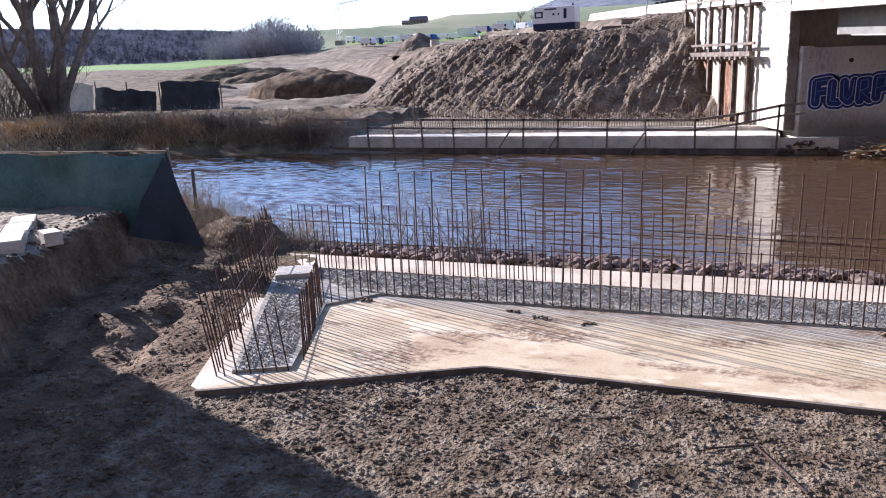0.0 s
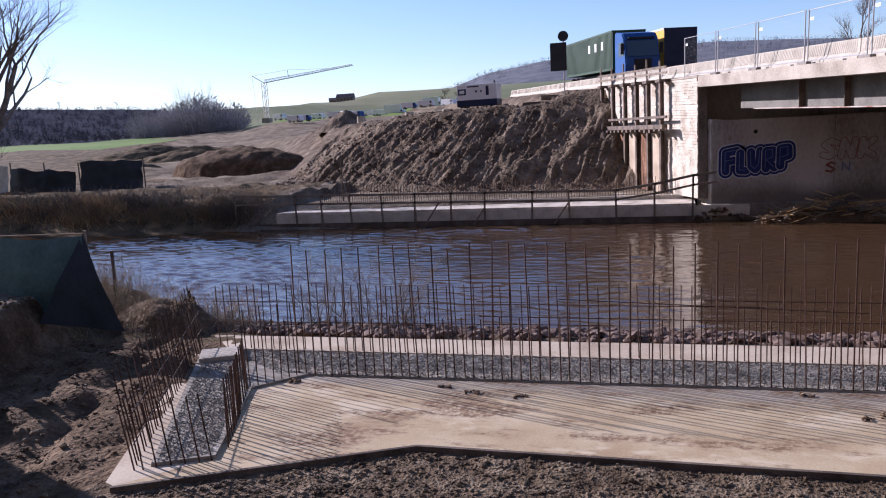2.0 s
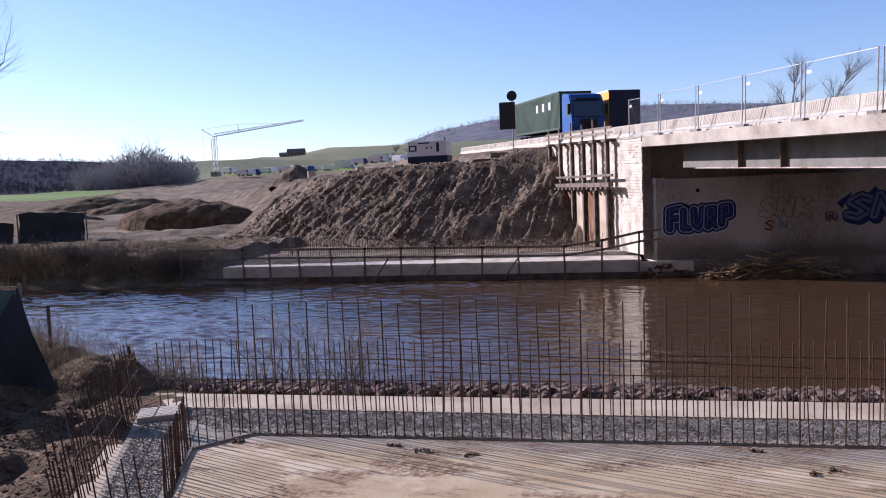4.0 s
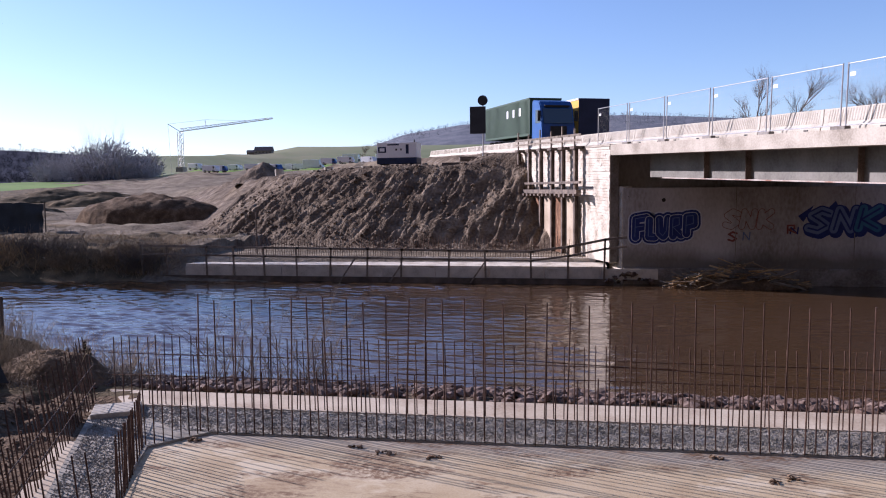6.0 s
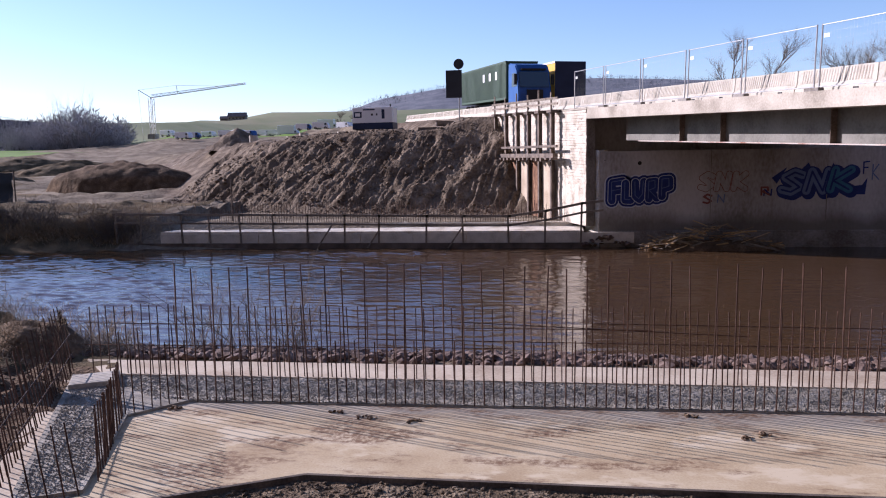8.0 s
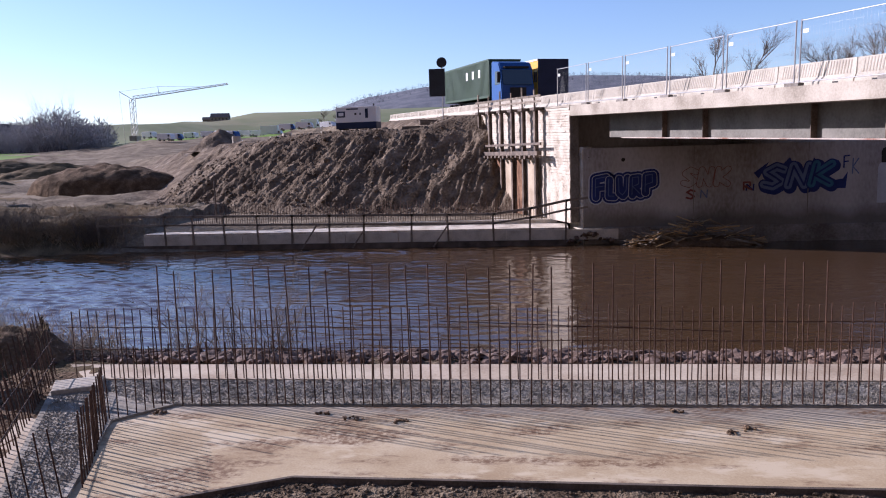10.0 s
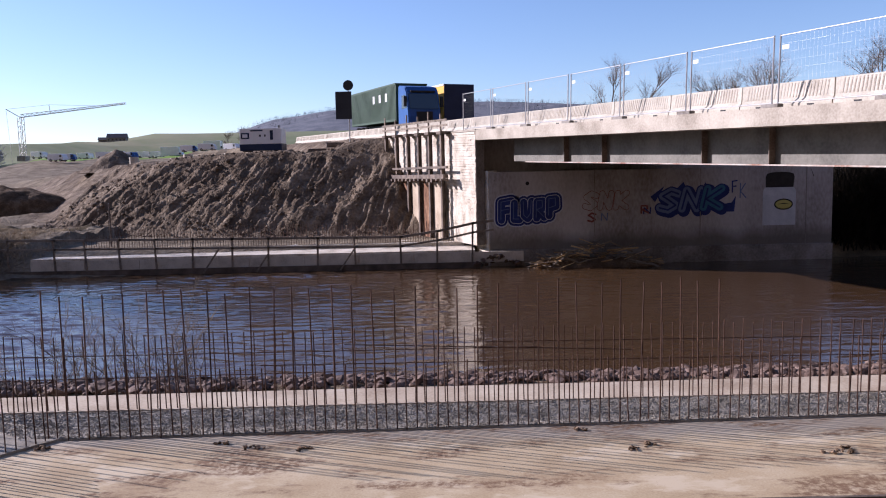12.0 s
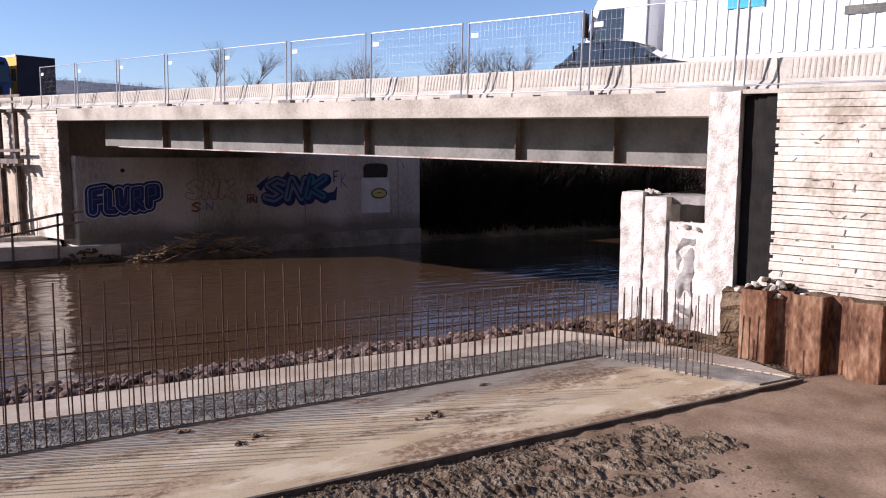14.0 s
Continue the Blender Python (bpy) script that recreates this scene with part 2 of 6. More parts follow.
def tide_mark(m, level, rgb):
    """A damp dark stain on a wall up to an uneven flood line."""
    nt = m.node_tree
    n, l = nt.nodes, nt.links
    p = n["Principled BSDF"]
    base = p.inputs["Base Color"].links[0].from_socket
    pos = n.new("ShaderNodeNewGeometry").outputs["Position"]
    sep = n.new("ShaderNodeSeparateXYZ")
    l.new(pos, sep.inputs[0])
    t = n.new("ShaderNodeTexNoise")
    t.inputs["Scale"].default_value = 0.7
    t.inputs["Detail"].default_value = 6
    l.new(pos, t.inputs[0])
    add = n.new("ShaderNodeMath")
    add.operation = "MULTIPLY_ADD"
    l.new(t.outputs[0], add.inputs[0])
    add.inputs[1].default_value = 0.9
    l.new(sep.outputs[2], add.inputs[2])
    r = n.new("ShaderNodeMapRange")
    r.inputs["From Min"].default_value = level + 0.75
    r.inputs["From Max"].default_value = level
    r.inputs["To Max"].default_value = 0.8
    l.new(add.outputs[0], r.inputs[0])
    x = n.new("ShaderNodeMix")
    x.data_type = "RGBA"
    l.new(r.outputs[0], x.inputs[0])
    l.new(base, x.inputs[6])
    x.inputs[7].default_value = (*rgb, 1)
    l.new(x.outputs[2], p.inputs["Base Color"])


tide_mark(M["graf"], 0.75, (0.125, 0.11, 0.09))


def slab_material():
    """Sandy concrete with a grey cement film along its rear edge and trodden brown mud."""
    m = material("muddy_concrete", [(0.34, 0.245, 0.14), (0.43, 0.33, 0.20), (0.51, 0.415, 0.275)], 0.8, 0.9, 30, 0.35, 0.01, contrast=1.0, world_space=True)
    nt = m.node_tree
    n, l = nt.nodes, nt.links
    p = n["Principled BSDF"]
    base = p.inputs["Base Color"].links[0].from_socket
    pos = n.new("ShaderNodeNewGeometry").outputs["Position"]

    def blotch(stretch, scale, detail, lo, hi, off):
        mp = n.new("ShaderNodeMapping")
        mp.inputs["Scale"].default_value = stretch
        mp.inputs["Location"].default_value = off
        mp.inputs["Rotation"].default_value = (0, 0, 0.16)
        l.new(pos, mp.inputs[0])
        t = n.new("ShaderNodeTexNoise")
        t.inputs["Scale"].default_value = scale
        t.inputs["Detail"].default_value = detail
        t.inputs["Roughness"].default_value = 0.68
        l.new(mp.outputs[0], t.inputs[0])
        r = n.new("ShaderNodeMapRange")
        r.inputs["From Min"].default_value = lo
        r.inputs["From Max"].default_value = hi
        l.new(t.outputs[0], r.inputs[0])
        return t.outputs[0], r.outputs[0]

    def tint(col, fac, rgb):
        x = n.new("ShaderNodeMix")
        x.data_type = "RGBA"
        l.new(fac, x.inputs[0])
        l.new(col, x.inputs[6])
        x.inputs[7].default_value = (*rgb, 1)
        return x.outputs[2]
    # pale washed spots, then mud, then the grey film with an uneven front
    _, pale = blotch((0.5, 0.9, 1), 0.9, 5, 0.54, 0.60, (3, 1, 0))
    col = tint(base, pale, (0.53, 0.435, 0.295))
    sep = n.new("ShaderNodeSeparateXYZ")
    l.new(pos, sep.inputs[0])
    noise_edge, _ = blotch((0.7, 1, 1), 1.3, 7, 0, 1, (0, 5, 0))
    add = n.new("ShaderNodeMath")
    add.operation = "MULTIPLY_ADD"
    l.new(noise_edge, add.inputs[0])
    add.inputs[1].default_value = 1.5
    l.new(sep.outputs[1], add.inputs[2])
    film = n.new("ShaderNodeMapRange")
    film.inputs["From Min"].default_value = 12.45
    film.inputs["From Max"].default_value = 12.95
    film.inputs["To Max"].default_value = 0.7
    l.new(add.outputs[0], film.inputs[0])
    col = tint(col, film.outputs[0], (0.30, 0.265, 0.215))
    _, mud = blotch((0.42, 1.25, 1), 1.0, 8, 0.50, 0.575, (0, 0, 2))
    _, speck = blotch((1, 1, 1), 9.0, 5, 0.36, 0.56, (1, 4, 0))
    both = n.new("ShaderNodeMath")
    both.operation = "MULTIPLY"
    l.new(mud, both.inputs[0])
    l.new(speck, both.inputs[1])
    col = tint(col, both.outputs[0], (0.18, 0.108, 0.06))
    _, crumbs = blotch((1, 1, 1), 22.0, 3, 0.66, 0.72, (6, 2, 0))
    col = tint(col, crumbs, (0.17, 0.11, 0.07))
    l.new(col, p.inputs["Base Color"])
    return m


M["slab"] = slab_material()


# ---- building helpers ----
def link(name, bm, mats, parent=None, label="", smooth=False):
    me = bpy.data.meshes.new(name)
    bm.to_mesh(me)
    bm.free()
    for m in (mats if isinstance(mats, (list, tuple)) else [mats]):
        me.materials.append(m)
    if smooth:
        me.polygons.foreach_set("use_smooth", [True] * len(me.polygons))
    ob = new(name, me)
    if parent is not None:
        ob.parent = parent
    if label:
        ob["label"] = label
    return ob


def part(name, bm, mat, parent, label="", smooth=False):
    return link(name, bm, mat, parent, label, smooth)


def share(name, me, parent, m):
    """One more object on a mesh that is there already."""
    ob = new(name, me)
    ob.parent = parent
    ob.matrix_basis = m
    return ob


def thing(name, label, category, m=None, group="", kind=""):
    e = new(name)
    e.empty_display_size = 0.3
    if m is not None:
        e.matrix_basis = m
    return tagged(e, label, category, group, kind)


def structure(ob, label, category):
    return tagged(ob, label, category, kind="structure")


def box(bm, x0, x1, y0, y1, z0, z1, bevel=0.0, m=None):
    r = bmesh.ops.create_cube(bm, size=1)
    vs = r["verts"]
    t = Matrix.Translation(((x0 + x1) / 2, (y0 + y1) / 2, (z0 + z1) / 2)) @ Matrix.Diagonal((x1 - x0, y1 - y0, z1 - z0, 1))
    bmesh.ops.transform(bm, matrix=(m @ t) if m is not None else t, verts=vs)
    if bevel:
        es = list({e for v in vs for e in v.link_edges})
        bmesh.ops.bevel(bm, geom=es, offset=bevel, segments=2, affect="EDGES", profile=0.6)
    return vs


def boxmesh(*a, **k):
    bm = bmesh.new()
    box(bm, *a, **k)
    return bm


def rod(bm, a, b, r, sides=6, r2=None):
    a, b = Vector(a), Vector(b)
    d = b - a
    q = d.to_track_quat("Z", "Y").to_matrix().to_4x4()
    res = bmesh.ops.create_cone(bm, cap_ends=True, segments=sides, radius1=r, radius2=r if r2 is None else r2, depth=d.length)
    bmesh.ops.transform(bm, matrix=Matrix.Translation((a + b) / 2) @ q, verts=res["verts"])
    return res["verts"]


def prism(bm, outline, axis, lo, hi):
    """An outline of 2D points drawn out along an axis ('x', 'y' or 'z')."""
    def at(p, w):
        return {"x": (w, p[0], p[1]), "y": (p[0], w, p[1]), "z": (p[0], p[1], w)}[axis]
    a = [bm.verts.new(at(p, lo)) for p in outline]
    b = [bm.verts.new(at(p, hi)) for p in outline]
    n = len(outline)
    bm.faces.new(a[::-1])
    bm.faces.new(b)
    for i in range(n):
        bm.faces.new((a[i], a[(i + 1) % n], b[(i + 1) % n], b[i]))
    bmesh.ops.recalc_face_normals(bm, faces=bm.faces)


def nz(x, y, s, seed=0.0):
    return noise.noise((x * s + seed, y * s - seed * 1.7, seed))


def fbm(x, y, s, octaves=4, seed=0.0):
    v, a = 0.0, 1.0
    for k in range(octaves):
        v += a * noise.noise((x * s + seed, y * s + seed * 2.3, seed + k))
        s *= 2.1
        a *= 0.5
    return v


def sm(a, b, v):
    t = min(1.0, max(0.0, (v - a) / (b - a)))
    return t * t * (3 - 2 * t)


def lerp_table(tab, v):
    if v <= tab[0][0]:
        return tab[0][1]
    for (a, p), (b, q) in zip(tab, tab[1:]):
        if v <= b:
            return p + (q - p) * (v - a) / (b - a)
    return tab[-1][1]


# the bridge's own axes: s along it from the near abutment, n across it, away from the camera
BP = Vector((13.7, 12.8, 0))
BD = Vector((-0.3804, 0.9248, 0))
BN = Vector((0.9248, 0.3804, 0))
BRIDGE = Matrix(((BD.x, BN.x, 0, BP.x), (BD.y, BN.y, 0, BP.y), (0, 0, 1, 0), (0, 0, 0, 1)))
GRADE = 0.0275
DECK_Z = 5.47          # top of the deck's edge at s = 0
DECK = BRIDGE @ Matrix(((1, 0, 0, 0), (0, 1, 0, 0), (GRADE, 0, 1, DECK_Z), (0, 0, 0, 1)))


def sn(x, y):
    dx, dy = x - BP.x, y - BP.y
    return dx * BD.x + dy * BD.y, dx * BN.x + dy * BN.y


def onbridge(s, n, z=0.0, turn=0.0):
    """A pose on the deck: x runs along the bridge, z above the deck's edge."""
    p = BP + BD * s + BN * n + Vector((0, 0, DECK_Z + GRADE * s + z))
    return Matrix.Translation(p) @ Matrix.Rotation(math.atan2(BD.y, BD.x) + radians(turn), 4, "Z") @ Matrix.Rotation(-math.atan(GRADE) * math.cos(radians(turn)), 4, "Y")


# ---- ground ----
LEDGE = [(5.0, -8.6), (7.4, -10.2), (9.1, -11.5), (10.4, -11.9), (13.0, -12.7), (16.0, -13.6)]     # y, x of the terrace's edge
BANKY = [(-60, 24.0), (-30, 23.0), (-18, 20.5), (-12, 18.4), (-9, 17.6), (12, 17.6), (20, 17.2), (60, 15.0)]     # x, y of the near water's edge
FARY = [(-150, 30.0), (-60, 37.0), (-40, 39.2), (-30, 38.6), (-22, 39.8), (2, 41.6), (30, 41.5), (90, 41.0)]    # x, y of the far water's edge
TOE = [(-60, 62.0), (-27, 55.0), (-14, 50.3), (-1.6, 48.0), (4, 47.0)]      # x, y of the dam's foot
RIDGE = [(-80, 3.3), (-60, 3.1), (-47, 2.95), (-38, 2.65), (-35, 2.45), (-31, 2.35), (-25, 2.6), (-16, 2.6), (-5, 2.75), (10, 2.7), (40, 2.6), (80, 2.5), (180, 2.0)]
HILL = [(-24, 0.0), (-18, 2.2), (-15.2, 3.0), (-12.7, 3.9), (-8.5, 4.6), (-4.3, 4.85), (3.9, 5.0), (7.8, 4.7), (11, 4.5), (18, 4.0), (26, 3.4), (36, 2.2), (45, 0.0)]



def dam(x, y):
    """Height of the road dam: front slope, left slope and top."""
    front = (y - lerp_table(TOE, x)) * 1.02
    ax, ay, bx, by = -27.5, 56.0, -60.0, 104.0
    ln = math.hypot(bx - ax, by - ay)
    left = ((x - ax) * (by - ay) - (y - ay) * (bx - ax)) / ln * 0.62 + 0.6
    s, n = sn(x, y)
    top = 5.55 + 0.026 * (x + 20) + 0.35 * fbm(x, y, 0.12, 3, 4.0)
    road = DECK_Z + GRADE * s - 0.07
    top = min(top, road) if n < -4 else top + (road - top) * sm(-4.0, -0.6, n)
    if s < 46 and n > -0.9:
        top = min(top, road)
    d = min(front, left)
    if d <= -1:
        return -99.0
    return min(0.3 + d, top)


def ground_height(x, y):
    by, fy = lerp_table(BANKY, x), lerp_table(FARY, x)
    r, az = math.hypot(x, y), math.degrees(math.atan2(x, y))
    if y < by + 0.01 and y > -60:
        lx = lerp_table(LEDGE, y)
        z = -0.055 + 0.035 * fbm(x, y, 1.1, 4, 1.0)
        z += 1.1 * sm(lx + 0.45, lx - 0.15, x) * (1 - 0.5 * sm(14.3, 15.8, y)) + 0.13 * sm(-6.5, -11, x) * sm(4, 9, y)
        z += (0.15 * fbm(x, y, 0.55, 3, 7.0) + 0.07 * fbm(x, y, 2.2, 3, 8.0)) * sm(-6.6, -9, x) - 0.16 * math.exp(-((x + 8.6 + 0.35 * (y - 9)) / 0.22) ** 2) * sm(6.5, 8, y) - 0.13 * math.exp(-((x + 10.0 + 0.35 * (y - 9)) / 0.25) ** 2) * sm(7, 8.5, y)
        if 14 < y and x < -8.5:
            z += 0.12 * sm(14, 16, y) * (1 - sm(-15, -13, -abs(x + 12) - 9)) - 0.2 * sm(15, 17, y)
        if y > 15.0 and x > -9.5:
            z = -0.02 - 0.25 * sm(15.0, 16.8, y) + 0.03 * fbm(x, y, 1.5, 2, 2.0)
        # the dug hollow before the sheet piles and the soil at the pillar's foot
        z += 0.2 * sm(12.7, 13.3, x) * sm(10.4, 11.4, y)
        z -= (z + 0.9) * sm(by - 1.3, by + 0.3, y)
        if -7 < y < 10 and x > -8:
            # wheel ruts beside the slab
            z += 0.03 * fbm(x, y, 3.4, 3, 5.0) * sm(6.0, 3.0, x - 1.4 * (y - 6))
        return z
    if y < fy:
        d = min(y - by, fy - y)
        return -0.9 - min(1.6, d * 0.7)
    if y < 40 and r < 60 and y < 0:
        return 0.0
    # the far side
    if x > -22.5:
        z = -0.9 + 1.15 * sm(0, 2.6, y - fy) + 0.05 * fbm(x, y, 0.7, 3, 3.0)
        z = min(z, 0.25)
    else:
        z = -0.9 + (1.75 + 0.5 * fbm(x, y, 0.16, 3, 9.0)) * sm(-0.2, 4.0, y - fy) + 0.25 * fbm(x, y, 0.5, 3, 5.0) * sm(0, 2, y - fy)
    z += 0.0165 * max(0.0, r - 62)
    lift = 2.8 + 3.7 * sm(-31, -27.5, az)
    z += lift * sm(110, 250, r)
    if r < 260:
        z += 1.0 * sm(0.35, 0.75, fbm(x, y, 0.045, 2, 11.0)) * sm(66, 80, r) * sm(-34, -40, x - 0.18 * (y - 60)) * (1 if y > 50 else 0)
    k = dam(x, y)
    if k > -50:
        # claw marks of the digger: leaning ridges, steeper and broken towards the wing wall
        left = sm(-7, -15, x)
        u = x - k * (0.40 + 0.75 * left) + 0.45 * fbm(x, k, 0.6, 3, 3.0)
        claw = 0.0
        for (step, amp, seed) in ((1.15, 0.30, 2.0), (0.52, 0.20, 8.0)):
            v = u / step
            saw = v - math.floor(v)
            claw += amp * (saw ** 1.8 if saw < 0.8 else (1 - saw) / 0.2 * 0.67) * (0.5 + 1.1 * noise.noise((math.floor(v) * 3.7, k * 0.8, seed)))
        f1 = fbm(x * 1.1 - k * 0.5, k * 0.7, 0.42, 3, 6.0)
        f2 = fbm((x - k * (0.4 + 0.7 * left)) * 1.7, k * 0.45, 1.5, 4, 16.0)
        rough = 1.7 * claw * (0.55 + 0.45 * left) + 0.5 * f1 * (1.3 - 0.8 * left) + 0.34 * (0.25 - abs(f2)) + 0.09 * fbm(x, k * 1.4, 3.4, 3, 1.0)
        rough *= sm(0.3, 1.2, k) * (1 - 0.85 * sm(5.0, 5.5, k))
        z = max(z, k + rough)
    start = 250 if az < -30 else (250 + 300 * sm(-30, -20, az))
    el = math.tan(radians(lerp_table(RIDGE, az)))
    far = start + 230
    z += (4.2 + el * far - 0.0165 * (far - 62) - 1 - lift) * sm(start, far, r) if r < far else (4.2 + el * far - 0.0165 * (far - 62) - 1 - lift) - 0.0165 * (r - far)
    h2 = lerp_table(HILL, az)
    if h2 > 0 and r > 1100:
        z = max(z, (4.2 + math.tan(radians(h2)) * 2300 + 5 * fbm(x, y, 0.004, 3, 2.0)) * sm(1100, 2300, r))
    return z


def axis(stops):
    out = []
    for (a, b, step) in stops:
        n = max(1, round((b - a) / step))
        out += [a + (b - a) * i / n for i in range(n)]
    return out + [stops[-1][1]]


def build_ground():
    xs = axis([(-3200, -1200, 250), (-1200, -400, 80), (-400, -120, 20), (-120, -44, 4), (-44, -31, 0.6), (-31, -6, 0.115), (-6, 14, 0.11), (14, 30, 1.0), (30, 100, 5), (100, 400, 20), (400, 1200, 60), (1200, 3200, 250)])
    ys = axis([(-3200, -200, 300), (-200, -10, 19), (-10, 3, 1.0), (3, 5, 0.25), (5, 9.8, 0.08), (9.8, 17.6, 0.25), (17.6, 24, 0.5), (24, 36, 2.0), (36, 46, 0.5), (46, 57, 0.125), (57, 58, 0.5), (58, 80, 1.0), (80, 130, 4), (130, 400, 14), (400, 1200, 50), (1200, 3200, 125)])
    nx, ny = len(xs), len(ys)
    verts = [(x, y, ground_height(x, y)) for y in ys for x in xs]
    faces, slot = [], []
    for j in range(ny - 1):
        for i in range(nx - 1):
            a = j * nx + i
            faces.append((a, a + 1, a + nx + 1, a + nx))
            x, y = (xs[i] + xs[i + 1]) / 2, (ys[j] + ys[j + 1]) / 2
            r, az = math.hypot(x, y), math.degrees(math.atan2(x, y))
            z = verts[a][2]
            by, fy = lerp_table(BANKY, x), lerp_table(FARY, x)
            k = 0
            if y < by:
                if x < -6.8 and y > 3:
                    k = 2 if y < 14 else 3
                    if x < lerp_table(LEDGE, y) - 0.1 and y < 13.7:
                        k = 5
                if x > 2.5 + 1.4 * (y - 6) + 1.5 * nz(x, y, 0.5) and x > 2 and y < 9.9:
                    k = 1
                if x > 11 and y > 10:
                    k = 2
            elif y < fy:
                k = 9
            else:
                e = dam(x, y)
                tx = -33 - (y - 56) * 0.62 + 3 * nz(x, y, 0.08)
                if e > 0.1 and r < 230:
                    k = 4 if r < 110 else 5
                elif x > 20 and r < 260:
                    k = 3
                elif r < 75:
                    k = 3 if x < -24 and y < 54 + 5 * nz(x, y, 0.1, 3) else 5
                    if x < -44 - 2 * nz(x, y, 0.2):
                        k = 3
                elif r < 250:
                    k = 5 if abs(x - tx) < 5 + 0.05 * r else 6
                    if k == 6 and r < 195 + 30 * nz(x, y, 0.05, 2):
                        k = 3
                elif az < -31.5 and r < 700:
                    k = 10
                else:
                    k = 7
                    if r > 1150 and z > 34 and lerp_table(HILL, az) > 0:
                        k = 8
            slot.append(k)
    me = bpy.data.meshes.new("ground")
    me.from_pydata(verts, [], faces)
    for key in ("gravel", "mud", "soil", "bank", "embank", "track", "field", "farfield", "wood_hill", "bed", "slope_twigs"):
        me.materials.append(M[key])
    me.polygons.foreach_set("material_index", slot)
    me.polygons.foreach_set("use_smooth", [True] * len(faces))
    return structure(new("ground", me), "muddy building ground with gravel, soil dam, fields and wooded hills", "ground")


build_ground()


def build_water():
    """The river's skin: short steep wavelets upstream, calmer towards the bridge."""
    xs = axis([(-220, -64, 12), (-64, -30, 0.28), (-30, 8, 0.17), (8, 24, 0.3), (24, 60, 2.0), (60, 160, 12)])
    ys = axis([(12, 17, 0.5), (17, 30, 0.09), (30, 42, 0.13), (42, 46, 1.0)])
    verts = []
    for y in ys:
        for x in xs:
            z = -0.9
            if -64 < x < 24 and 17 <= y <= 42:
                calm = 0.38 + 0.62 * sm(4.0, -5.0, x + 2.0 * nz(x, y, 0.15, 4.0))
                gust = 0.55 + 0.9 * sm(-0.3, 0.4, noise.noise((x * 0.09, y * 0.22, 3.0)))
                edge = sm(17, 18.5, y) * sm(42, 40.5, y)
                w = noise.noise((x * 1.05, y * 2.5 + x * 0.12, 0.0)) + 0.5 * noise.noise((x * 2.3, y * 4.6, 5.0))
                z += 0.050 * w * calm * gust * edge
            verts.append((x, y, z))
    nx = len(xs)
    faces = [(j * nx + i, j * nx + i + 1, (j + 1) * nx + i + 1, (j + 1) * nx + i) for j in range(len(ys) - 1) for i in range(nx - 1)]
    me = bpy.data.meshes.new("water")
    me.from_pydata(verts, [], faces)
    me.materials.append(M["water"])
    me.polygons.foreach_set("use_smooth", [True] * len(faces))
    structure(new("water", me), "brown high river water with rippled reflections", "river")


build_water()


